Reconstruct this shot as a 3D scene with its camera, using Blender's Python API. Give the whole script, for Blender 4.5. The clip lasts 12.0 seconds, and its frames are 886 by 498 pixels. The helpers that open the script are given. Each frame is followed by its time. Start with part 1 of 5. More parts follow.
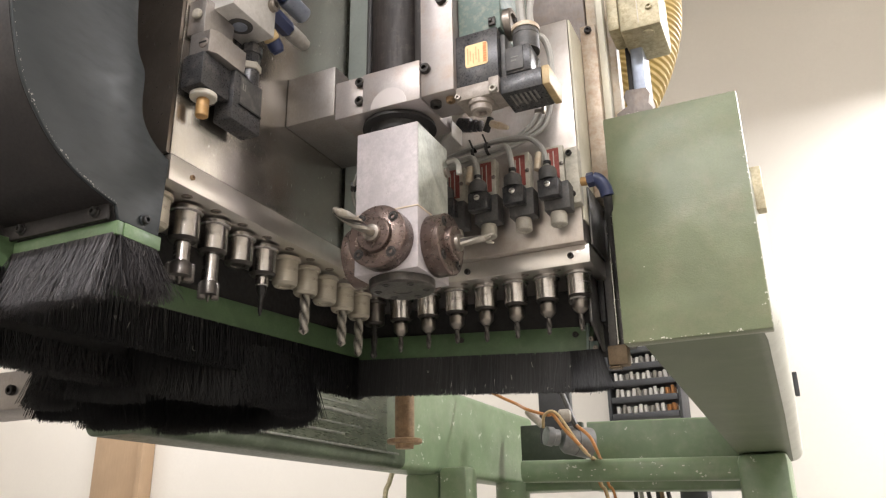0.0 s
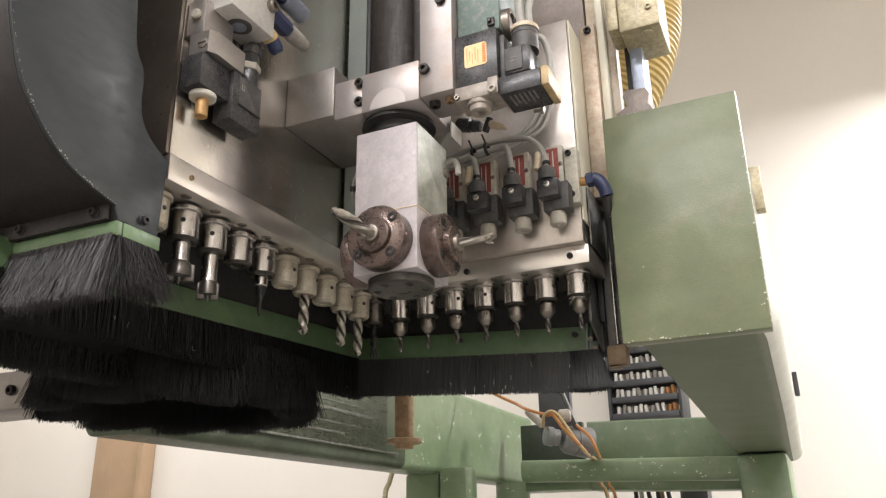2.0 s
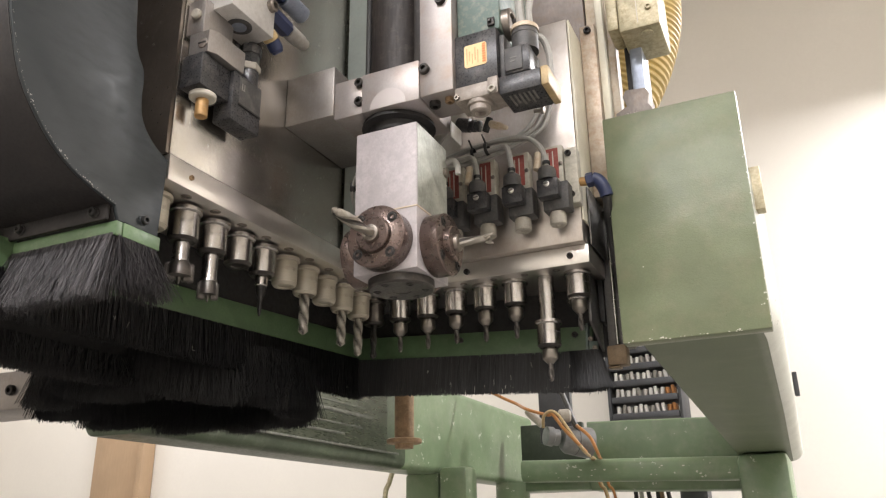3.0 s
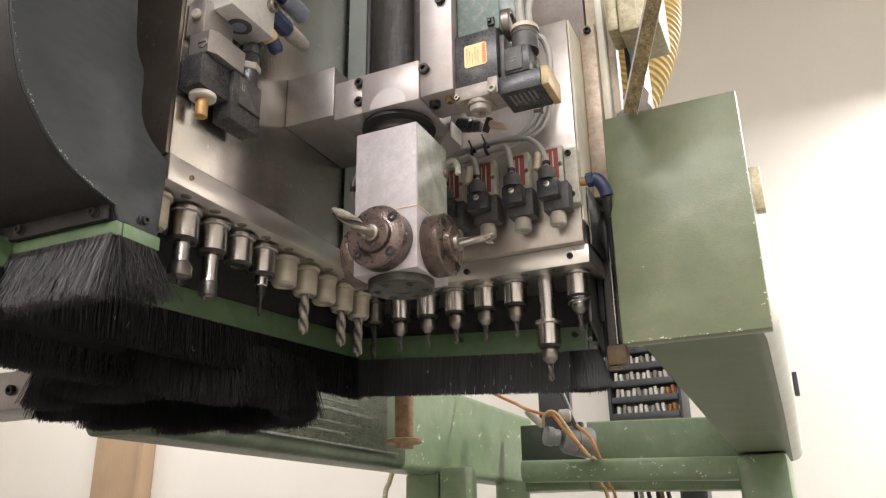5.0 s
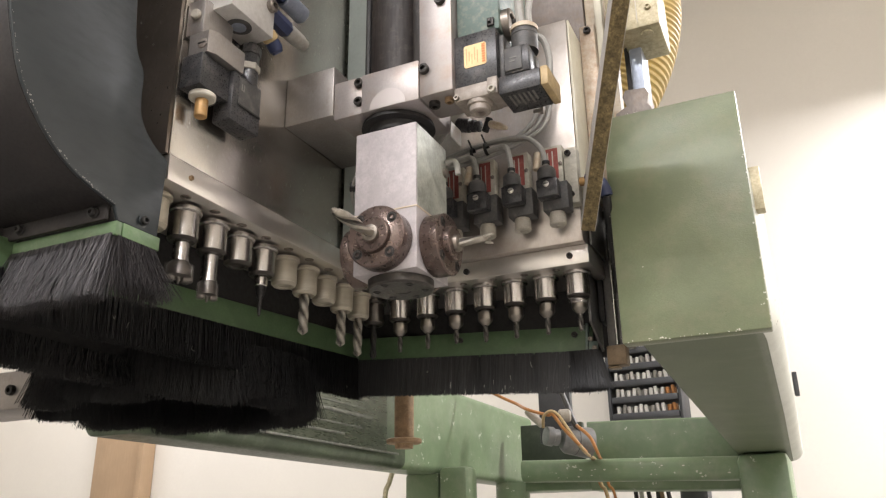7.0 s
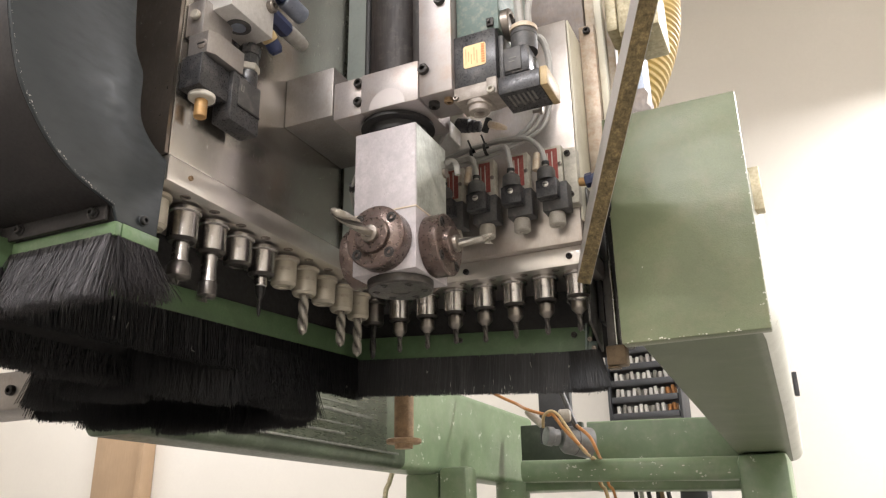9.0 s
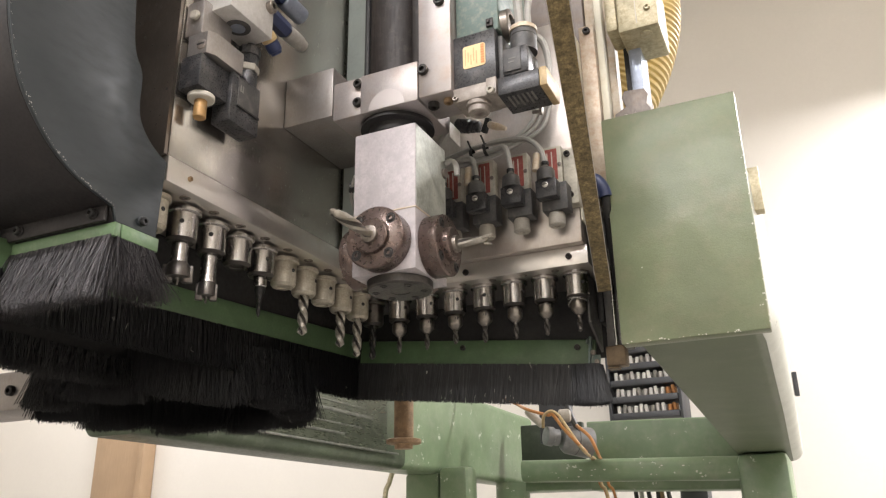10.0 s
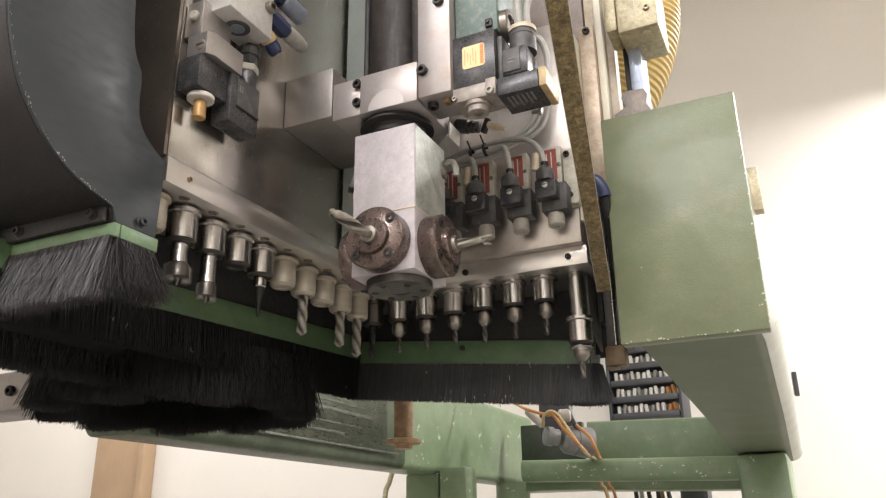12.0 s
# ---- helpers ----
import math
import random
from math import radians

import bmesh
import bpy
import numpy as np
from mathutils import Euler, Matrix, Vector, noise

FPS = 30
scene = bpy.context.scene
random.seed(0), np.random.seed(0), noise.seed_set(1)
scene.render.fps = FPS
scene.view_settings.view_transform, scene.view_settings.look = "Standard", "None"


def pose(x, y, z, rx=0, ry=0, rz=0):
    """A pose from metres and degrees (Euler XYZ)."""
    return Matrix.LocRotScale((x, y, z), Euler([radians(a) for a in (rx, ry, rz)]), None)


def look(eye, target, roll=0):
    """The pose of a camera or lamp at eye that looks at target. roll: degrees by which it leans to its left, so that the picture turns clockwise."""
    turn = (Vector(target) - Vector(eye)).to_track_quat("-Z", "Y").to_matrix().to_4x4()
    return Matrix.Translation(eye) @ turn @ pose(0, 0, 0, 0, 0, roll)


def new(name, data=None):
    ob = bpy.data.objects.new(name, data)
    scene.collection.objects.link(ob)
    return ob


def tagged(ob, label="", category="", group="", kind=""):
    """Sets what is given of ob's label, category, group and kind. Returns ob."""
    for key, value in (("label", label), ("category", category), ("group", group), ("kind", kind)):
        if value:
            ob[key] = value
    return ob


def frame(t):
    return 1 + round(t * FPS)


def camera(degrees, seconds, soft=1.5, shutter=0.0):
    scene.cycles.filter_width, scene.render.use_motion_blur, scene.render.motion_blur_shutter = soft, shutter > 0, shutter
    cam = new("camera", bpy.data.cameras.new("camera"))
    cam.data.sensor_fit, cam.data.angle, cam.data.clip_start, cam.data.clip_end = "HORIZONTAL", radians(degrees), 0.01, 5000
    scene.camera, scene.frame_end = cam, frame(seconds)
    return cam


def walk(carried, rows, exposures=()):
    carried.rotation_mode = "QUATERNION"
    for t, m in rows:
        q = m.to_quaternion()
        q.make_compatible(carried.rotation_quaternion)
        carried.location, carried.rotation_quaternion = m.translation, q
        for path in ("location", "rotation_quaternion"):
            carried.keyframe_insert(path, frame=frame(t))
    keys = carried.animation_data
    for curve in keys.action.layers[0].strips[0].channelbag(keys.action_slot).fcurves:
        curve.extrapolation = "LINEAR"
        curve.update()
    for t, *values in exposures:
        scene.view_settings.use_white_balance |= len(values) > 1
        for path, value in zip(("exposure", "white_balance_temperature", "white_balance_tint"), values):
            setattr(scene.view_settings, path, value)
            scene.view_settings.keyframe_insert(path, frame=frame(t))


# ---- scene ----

# camera: nearly still, hand-held drift of a few millimetres
cam = camera(58.7, 12.0, soft=1.25, shutter=0.9)
walk(cam, [
    (0.0, look((0.4073, -0.708, -0.2110), (-0.379, 1.002, 0.467), -0.9)),
    (0.6, look((0.4077, -0.708, -0.2110), (-0.379, 1.002, 0.467), -0.9)),
    (1.2, look((0.4083, -0.708, -0.2110), (-0.379, 1.002, 0.467), -0.9)),
    (3.0, look((0.4084, -0.708, -0.2110), (-0.379, 1.002, 0.467), -0.9)),
    (6.4, look((0.4084, -0.708, -0.2110), (-0.379, 1.002, 0.467), -0.9)),
    (7.0, look((0.4089, -0.708, -0.2110), (-0.379, 1.002, 0.467), -0.9)),
    (9.0, look((0.4096, -0.708, -0.2108), (-0.379, 1.002, 0.467), -0.9)),
    (9.5, look((0.4097, -0.708, -0.2108), (-0.379, 1.002, 0.467), -0.9)),
    (10.0, look((0.4102, -0.708, -0.2102), (-0.379, 1.002, 0.467), -0.9)),
    (11.0, look((0.4106, -0.708, -0.2101), (-0.379, 1.002, 0.467), -0.9)),
    (12.0, look((0.4110, -0.708, -0.2101), (-0.379, 1.002, 0.467), -0.9)),
], exposures=[(0.0, -0.01), (1.2, -0.07), (7.2, -0.05), (9.0, 0.04), (12.0, 0.03)])

FLOOR = -1.2
CEIL = 2.0

# ---------- light ----------
world = bpy.data.worlds.new("room_air")
scene.world = world
world.use_nodes = True
world.node_tree.nodes["Background"].inputs[0].default_value = (1.0, 0.97, 0.95, 1)
world.node_tree.nodes["Background"].inputs[1].default_value = 0.05


def tube_lamp(name, eye, target, sx, sy, watts, colour=(0.985, 0.955, 0.975)):
    la = bpy.data.lights.new(name, "AREA")
    la.shape, la.size, la.size_y, la.energy, la.color = "RECTANGLE", sx, sy, watts, colour
    ob = new(name, la)
    ob.matrix_world = look(eye, target)
    return ob


tube_lamp("ceiling_tube_front", (0.5, -2.45, 1.75), (0.5, -2.45, 0), 3.2, 0.1, 156)
# upward partner of the front tube, added to brighten the ceiling
tube_lamp("ceiling_upfill", (0.5, -2.45, 1.78), (0.5, -2.45, 3), 3.2, 0.1, 15)
# unseen fill lamp, added for lower-angle light on the machine
tube_lamp("rear_fill", (-1.6, -3.3, 1.75), (-1.6, -3.3, 0), 1.5, 0.1, 26)
# unseen fill lamp, added from the right to lift the dark valves
tube_lamp("side_fill", (2.0, -2.0, 1.75), (2.0, -2.0, 0), 0.1, 2.2, 15)
tube_lamp("wall_tube_right", (1.95, 1.75, 1.32), (1.95, 1.75, 0), 1.9, 0.2, 118)
tube_lamp("wall_tube_left", (-2.2, 1.75, 1.5), (-2.2, 1.75, 0), 2.2, 0.2, 44)


# ---------- materials ----------
def mat(name, colour, rough=0.5, metal=0.0, grain=60.0, vary=0.25, blotch=6.0, bump=0.05, stretch=(1, 1, 1),
        dust=None, dust_amount=0.0, speck=None, speck_amount=0.0, speck_scale=40.0, room=False, hairs=0.0, dents=0.0):
    m = bpy.data.materials.new(name)
    m.use_nodes = True
    nt = m.node_tree
    b = nt.nodes["Principled BSDF"]
    L = nt.links.new
    if not room:
        grain, blotch, speck_scale = grain * 4, blotch * 3, speck_scale * 2
    tc = nt.nodes.new("ShaderNodeTexCoord")
    mp = nt.nodes.new("ShaderNodeMapping")
    mp.inputs["Scale"].default_value = stretch
    L(tc.outputs["Object"], mp.inputs["Vector"])

    def noise_node(scale, detail=5.0, rough_=0.6, plain=False):
        n = nt.nodes.new("ShaderNodeTexNoise")
        n.inputs["Scale"].default_value, n.inputs["Detail"].default_value = scale, detail
        n.inputs["Roughness"].default_value = rough_
        L(tc.outputs["Object"] if plain else mp.outputs[0], n.inputs["Vector"])
        return n.outputs["Fac"]

    def ramp(fac, lo, hi, a, c):
        r = nt.nodes.new("ShaderNodeMapRange")
        r.inputs[1].default_value, r.inputs[2].default_value = lo, hi
        r.inputs[3].default_value, r.inputs[4].default_value = a, c
        L(fac, r.inputs[0])
        return r.outputs[0]

    def mix(fac, a, c, mode="MIX"):
        x = nt.nodes.new("ShaderNodeMix")
        x.data_type, x.blend_type = "RGBA", mode
        for i, v in ((0, fac), (6, a), (7, c)):
            if isinstance(v, (int, float)):
                x.inputs[i].default_value = v
            elif isinstance(v, tuple):
                x.inputs[i].default_value = (*v, 1)
            else:
                L(v, x.inputs[i])
        return x.outputs[2]

    fine, wide = noise_node(grain), noise_node(blotch, 3.0, 0.6, True)
    dark = tuple(c * (1 - vary) for c in colour)
    light = tuple(min(1, c * (1 + vary)) for c in colour)
    col = mix(ramp(wide, 0.3, 0.7, 0, 1), dark, light)
    col = mix(ramp(fine, 0.3, 0.7, 0, 0.55), col, dark)
    if hairs:
        ge = nt.nodes.new("ShaderNodeNewGeometry")
        col = mix(ramp(ge.outputs["Random Per Island"], 0.55, 1.0, 0, hairs), col, tuple(min(1, c * 5 + 0.02) for c in colour))
    if dust:
        d = noise_node(blotch * 2.7, 6.0, 0.7, True)
        col = mix(ramp(d, 0.62 - 0.3 * dust_amount, 0.78, 0, min(1, dust_amount * 1.4)), col, dust)
    rough_in = ramp(fine, 0.25, 0.75, max(0.04, rough - (0.04 if metal > 0.8 else 0.12)), min(1, rough + (0.07 if metal > 0.8 else 0.15)))
    if speck:
        s = noise_node(speck_scale, 4.0, 0.75, True)
        f = ramp(s, 0.74 - 0.12 * speck_amount, 0.76 - 0.12 * speck_amount, 0, 1)
        col = mix(f, col, speck)
    L(col, b.inputs["Base Color"])
    L(rough_in, b.inputs["Roughness"])
    b.inputs["Metallic"].default_value = metal
    if bump:
        bp = nt.nodes.new("ShaderNodeBump")
        bp.inputs["Strength"].default_value, bp.inputs["Distance"].default_value = bump, 0.004 if room else 0.0015
        L(fine, bp.inputs["Height"])
        L(bp.outputs[0], b.inputs["Normal"])
        if dents:
            dn = nt.nodes.new("ShaderNodeBump")
            dn.inputs["Strength"].default_value, dn.inputs["Distance"].default_value = 1.0, dents
            L(noise_node(blotch * 1.5, 1.5, 0.4, True), dn.inputs["Height"])
            L(dn.outputs[0], bp.inputs["Normal"])
    return m


DUSTY = (0.42, 0.36, 0.28)
STEEL = mat("ground_steel", (0.64, 0.61, 0.57), 0.31, 0.95, 150, 0.05, 5, 0.003, (0.4, 0.4, 1), (0.42, 0.37, 0.30), 0.25)
STEEL_MID = mat("dull_arm_steel", (0.36, 0.335, 0.315), 0.4, 0.75, 150, 0.16, 8, 0.03, (1, 1, 0.5), (0.28, 0.24, 0.20), 0.4)
REAR_STEEL = mat("scratched_rear_steel", (0.50, 0.465, 0.43), 0.34, 0.88, 170, 0.14, 5, 0.03, (1, 1, 0.4), (0.38, 0.31, 0.26), 0.6)
SIDE_STEEL = mat("smeared_side_steel", (0.46, 0.435, 0.40), 0.22, 0.92, 150, 0.15, 4, 0.02, (1, 1, 0.25), (0.36, 0.32, 0.26), 0.45)
ALU_STAINED = mat("rust_stained_aluminium", (0.42, 0.385, 0.37), 0.4, 0.6, 190, 0.12, 5, 0.04, (1, 1, 0.7), (0.36, 0.25, 0.16), 0.45)
ALU_PALE = mat("pale_cast_aluminium", (0.62, 0.60, 0.57), 0.5, 0.25, 190, 0.12, 24, 0.05, (1, 1, 0.7), (0.45, 0.42, 0.38), 0.5)
STEEL_BROWN = mat("stained_plate_steel", (0.24, 0.21, 0.19), 0.55, 0.4, 110, 0.2, 8, 0.04, (1, 1, 0.5), (0.22, 0.16, 0.11), 0.5)
STEEL_BROWN_GLOSS = mat("brown_polished_steel", (0.27, 0.23, 0.195), 0.3, 0.85, 110, 0.2, 8, 0.02, (1, 1, 0.5), (0.30, 0.24, 0.17), 0.3)
STEEL_DARK = mat("oiled_steel", (0.26, 0.23, 0.20), 0.36, 0.85, 120, 0.3, 12, 0.05, (1, 1, 0.3), DUSTY, 0.2)
CHROME = mat("turned_chuck_steel", (0.50, 0.475, 0.45), 0.23, 1.0, 160, 0.06, 30, 0.002, (1, 1, 0.5), (0.30, 0.27, 0.22), 0.2)
CHUCK_DUSTY = mat("dusty_chuck_steel", (0.42, 0.38, 0.30), 0.5, 0.35, 160, 0.25, 60, 0.05, (1, 1, 1), (0.50, 0.45, 0.36), 0.6)
CHUCK_DARK = mat("blackened_chuck_steel", (0.15, 0.135, 0.12), 0.3, 0.9, 160, 0.3, 40, 0.04, (1, 1, 1), DUSTY, 0.15)
BIT = mat("drill_bit_steel", (0.15, 0.137, 0.125), 0.3, 0.85, 200, 0.3, 60, 0.05, (1, 1, 1), (0.3, 0.27, 0.22), 0.25)
FLUTE = mat("dark_flute_steel", (0.055, 0.048, 0.040), 0.4, 0.5, 200, 0.3, 60, 0.03)
BIT_PEARL = mat("bright_dusty_bit", (0.36, 0.33, 0.28), 0.36, 0.65, 200, 0.25, 60, 0.03, (1, 1, 1), (0.42, 0.38, 0.31), 0.35)
ALU = mat("milled_aluminium", (0.49, 0.45, 0.455), 0.55, 0.2, 190, 0.15, 20, 0.06, (1, 1, 0.7), (0.37, 0.345, 0.345), 0.7, (0.30, 0.28, 0.24), 0.35, 60)
ALU_GREEN = mat("stained_aluminium", (0.36, 0.37, 0.32), 0.45, 0.35, 150, 0.25, 12, 0.06, (1, 1, 0.5), (0.55, 0.56, 0.50), 0.65, (0.24, 0.25, 0.20), 0.6, 50)
BRONZE = mat("red_brown_flange", (0.160, 0.118, 0.102), 0.3, 0.8, 90, 0.15, 10, 0.012, (1, 1, 1), (0.24, 0.21, 0.18), 0.4, (0.42, 0.40, 0.36), 0.3, 60)
BLACK = mat("black_plastic", (0.034, 0.034, 0.036), 0.3, 0, 180, 0.3, 14, 0.04, (1, 1, 1), (0.19, 0.17, 0.15), 0.42)
RUBBER = mat("black_rubber", (0.02, 0.019, 0.018), 0.6, 0, 180, 0.3, 20, 0.05)
HOOD = mat("grey_black_hood_plastic", (0.023, 0.029, 0.032), 0.42, 0, 60, 0.18, 1.5, 0.006, (1, 0.3, 1), (0.036, 0.043, 0.045), 0.3, (0.12, 0.12, 0.115), 0.05, 60)
GREEN = mat("green_hammer_paint", (0.165, 0.193, 0.108), 0.36, 0, 190, 0.2, 4, 0.16, (1, 1, 1), (0.235, 0.225, 0.145), 0.5, (0.62, 0.6, 0.5), 0.18, 40, dents=0.0045)
GREEN_WORN = mat("worn_green_paint", (0.175, 0.245, 0.138), 0.36, 0, 160, 0.16, 4, 0.07, (1, 1, 1), (0.27, 0.30, 0.215), 0.5, (0.55, 0.57, 0.48), 0.75, 18)
GREEN_STRIP = mat("green_strip_paint", (0.08, 0.135, 0.063), 0.4, 0, 150, 0.2, 12, 0.05, (1, 1, 1), (0.14, 0.18, 0.105), 0.35)
GREEN_PALE = mat("pale_green_strip", (0.125, 0.205, 0.10), 0.42, 0, 150, 0.18, 12, 0.05, (1, 1, 1), (0.3, 0.34, 0.22), 0.35)
BRISTLE = mat("black_bristle", (0.0050, 0.0048, 0.0050), 0.45, 0, 300, 0.4, 40, 0, (1, 1, 1), hairs=0.55)
BRISTLE_SOOT = mat("matted_sooty_bristle", (0.008, 0.0075, 0.0075), 0.6, 0, 300, 0.4, 25, 0, (1, 1, 1), (0.045, 0.04, 0.036), 0.35)
BRISTLE_GREY = mat("dusty_grey_bristle", (0.030, 0.027, 0.028), 0.5, 0, 300, 0.4, 40, 0, (1, 1, 1), hairs=0.5)
WHITE = mat("white_plastic", (0.62, 0.59, 0.52), 0.45, 0, 150, 0.12, 30, 0.03, (1, 1, 1), (0.4, 0.36, 0.28), 0.3)
BRASS = mat("dull_brass", (0.44, 0.26, 0.10), 0.45, 0.3, 160, 0.25, 40, 0.04, (1, 1, 1), DUSTY, 0.3)
RED = mat("red_label", (0.32, 0.075, 0.06), 0.45, 0, 150, 0.2, 40, 0.02, (1, 1, 1), (0.4, 0.28, 0.22), 0.4)
ORANGE = mat("orange_sticker", (0.86, 0.62, 0.32), 0.5, 0, 150, 0.1, 40, 0.01)
ORANGE_INK = mat("orange_ink", (0.80, 0.30, 0.10), 0.5, 0, 150, 0.2, 40, 0.0)
FAINT_INK = mat("faint_tan_ink", (0.62, 0.38, 0.18), 0.5, 0, 150, 0.2, 40, 0.0)
GREY_INK = mat("faint_grey_ink", (0.20, 0.19, 0.175), 0.5, 0, 150, 0.3, 60, 0.0)
DUST_CLEAR = mat("dusty_clear_plastic", (0.30, 0.26, 0.225), 0.42, 0.1, 150, 0.25, 20, 0.05, (1, 1, 1), (0.45, 0.40, 0.34), 0.5)
BLUE = mat("blue_fitting_plastic", (0.026, 0.037, 0.092), 0.4, 0, 150, 0.2, 40, 0.02)
BLUE_PALE = mat("grey_blue_metal", (0.34, 0.38, 0.46), 0.35, 0.5, 150, 0.15, 40, 0.02)
DUST_PLASTIC = mat("dusty_grey_plastic", (0.36, 0.345, 0.31), 0.45, 0, 150, 0.2, 40, 0.03, (1, 1, 1), (0.25, 0.23, 0.2), 0.4)
IVORY = mat("ivory_painted_steel", (0.60, 0.52, 0.40), 0.42, 0, 120, 0.14, 9, 0.05, (1, 1, 1), (0.40, 0.25, 0.12), 0.65)
IVORY_DIRTY = mat("dirty_ivory_metal", (0.55, 0.49, 0.33), 0.45, 0.2, 120, 0.25, 25, 0.06, (1, 1, 1), (0.25, 0.19, 0.1), 0.6)
HOSE = mat("yellow_hose_plastic", (0.66, 0.50, 0.20), 0.42, 0, 100, 0.1, 9, 0.03)
TEAL = mat("grey_green_paint", (0.13, 0.18, 0.16), 0.4, 0.1, 120, 0.15, 20, 0.04, (1, 1, 1), (0.4, 0.36, 0.28), 0.4)
MOTOR = mat("dark_motor_steel", (0.020, 0.015, 0.013), 0.55, 0.1, 120, 0.35, 14, 0.05, (1, 1, 0.12), (0.12, 0.095, 0.08), 0.3, (0.3, 0.26, 0.22), 0.25, 60)
BROWN = mat("greasy_brown_steel", (0.16, 0.11, 0.06), 0.5, 0.2, 130, 0.3, 25, 0.05)
RUST = mat("rusty_steel", (0.27, 0.175, 0.095), 0.6, 0.2, 130, 0.35, 25, 0.12, (1, 1, 1), (0.36, 0.26, 0.15), 0.5)
CABLE = mat("grey_cable", (0.36, 0.35, 0.32), 0.5, 0, 150, 0.15, 30, 0.02, (1, 1, 1), DUSTY, 0.3)
CABLE_ORANGE = mat("orange_air_hose", (0.50, 0.22, 0.07), 0.45, 0, 150, 0.15, 30, 0.02)
WALL = mat("white_wall_paint", (0.79, 0.755, 0.685), 0.8, 0, 90, 0.03, 2.0, 0.04, room=True)
CEILING = mat("ceiling_paint", (0.80, 0.77, 0.74), 0.85, 0, 90, 0.03, 2.0, 0.03, room=True)
CONCRETE = mat("worn_concrete_floor", (0.21, 0.20, 0.185), 0.7, 0, 60, 0.2, 3.0, 0.06, room=True)
WOOD = mat("light_wood", (0.43, 0.30, 0.185), 0.5, 0, 30, 0.12, 5, 0.03, (8, 8, 0.5), room=True)
CHIPBOARD = mat("chipboard_edge", (0.30, 0.225, 0.105), 0.75, 0, 260, 0.6, 80, 0.25, (1, 1, 0.4), (0.06, 0.043, 0.022), 0.75)
MELAMINE = mat("white_melamine", (0.62, 0.59, 0.56), 0.35, 0, 90, 0.05, 6, 0.01)
CABLE_BLACK = mat("worn_black_plastic", (0.070, 0.068, 0.066), 0.48, 0, 180, 0.3, 20, 0.04, (1, 1, 1), (0.18, 0.165, 0.145), 0.45)
CAP = mat("dusty_pale_cap", (0.42, 0.39, 0.33), 0.55, 0, 150, 0.15, 40, 0.03, (1, 1, 1), (0.25, 0.22, 0.18), 0.4)
RACK = mat("dark_grey_rack_plastic", (0.050, 0.052, 0.056), 0.5, 0, 90, 0.2, 6, 0.02)
SCREW = mat("blackened_screw", (0.035, 0.031, 0.028), 0.42, 0.4, 160, 0.3, 40, 0.03, (1, 1, 1), DUSTY, 0.2)
END_DARK = mat("dark_end_plate", (0.12, 0.115, 0.108), 0.45, 0.6, 120, 0.3, 12, 0.04, (1, 1, 1), (0.15, 0.14, 0.12), 0.4)
CHIP = mat("bare_primer", (0.62, 0.60, 0.52), 0.6, 0, 200, 0.15, 40, 0.0)
# oily plate tone, darkened further for the shade under the head
OILY_SHADED = mat("oily_shaded_plate", (0.075, 0.088, 0.06), 0.3, 0.5, 120, 0.3, 12, 0.04, (1, 0.1, 1), (0.17, 0.18, 0.13), 0.4)
# arm green, darker than the cover's: underside shade put into the colour
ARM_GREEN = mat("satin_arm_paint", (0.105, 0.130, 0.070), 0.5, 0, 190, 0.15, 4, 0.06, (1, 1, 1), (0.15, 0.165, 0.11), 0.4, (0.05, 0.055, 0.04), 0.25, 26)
STREAKED_GREY = mat("streaked_grey_metal", (0.15, 0.155, 0.13), 0.4, 0.4, 60, 0.5, 14, 0.03, (1, 0.08, 1), (0.07, 0.08, 0.06), 0.7)
BIT_BLACK = mat("black_oiled_bit", (0.03, 0.028, 0.027), 0.3, 0.6, 200, 0.3, 60, 0.03)
SHANK = mat("worn_shank_steel", (0.27, 0.245, 0.215), 0.3, 0.95, 160, 0.3, 40, 0.03, (1, 1, 1), (0.16, 0.13, 0.10), 0.4)
VALVE_IVORY = mat("dusty_ivory_plastic", (0.56, 0.53, 0.44), 0.5, 0, 150, 0.2, 22, 0.04, (1, 1, 1), (0.24, 0.22, 0.16), 0.55)
YELLOWED = mat("yellowed_plastic", (0.50, 0.37, 0.19), 0.45, 0, 150, 0.2, 40, 0.03, (1, 1, 1), (0.25, 0.18, 0.10), 0.4)
TAN_STEEL = mat("tan_stained_plate", (0.50, 0.42, 0.33), 0.42, 0.3, 130, 0.2, 14, 0.04, (1, 1, 0.6), (0.30, 0.17, 0.09), 0.6)
# brownish hood plastic, darkened for the shade on its floor-facing front
HOOD_SHADED = mat("shaded_brown_hood_plastic", (0.015, 0.0125, 0.012), 0.5, 0, 120, 0.3, 5, 0.05, (1, 1, 1), (0.05, 0.04, 0.036), 0.3)
OLIVE = mat("olive_oily_steel", (0.19, 0.19, 0.15), 0.27, 0.85, 110, 0.1, 3, 0.008, (1, 1, 0.4), (0.22, 0.225, 0.185), 0.2)
# frame green darkened to paint the corner's shade
SHADED_GREEN = mat("shaded_dark_green", (0.03, 0.042, 0.024), 0.5, 0, 120, 0.3, 8, 0.05, (1, 1, 1), (0.06, 0.07, 0.045), 0.4)
# scuffed paint, its paleness is light from the right put into colour
LIT_SIDE = mat("lit_scuffed_paint", (0.56, 0.58, 0.51), 0.45, 0, 120, 0.1, 4, 0.03, (1, 1, 1), (0.66, 0.67, 0.61), 0.4, (0.12, 0.13, 0.10), 0.6, 22)
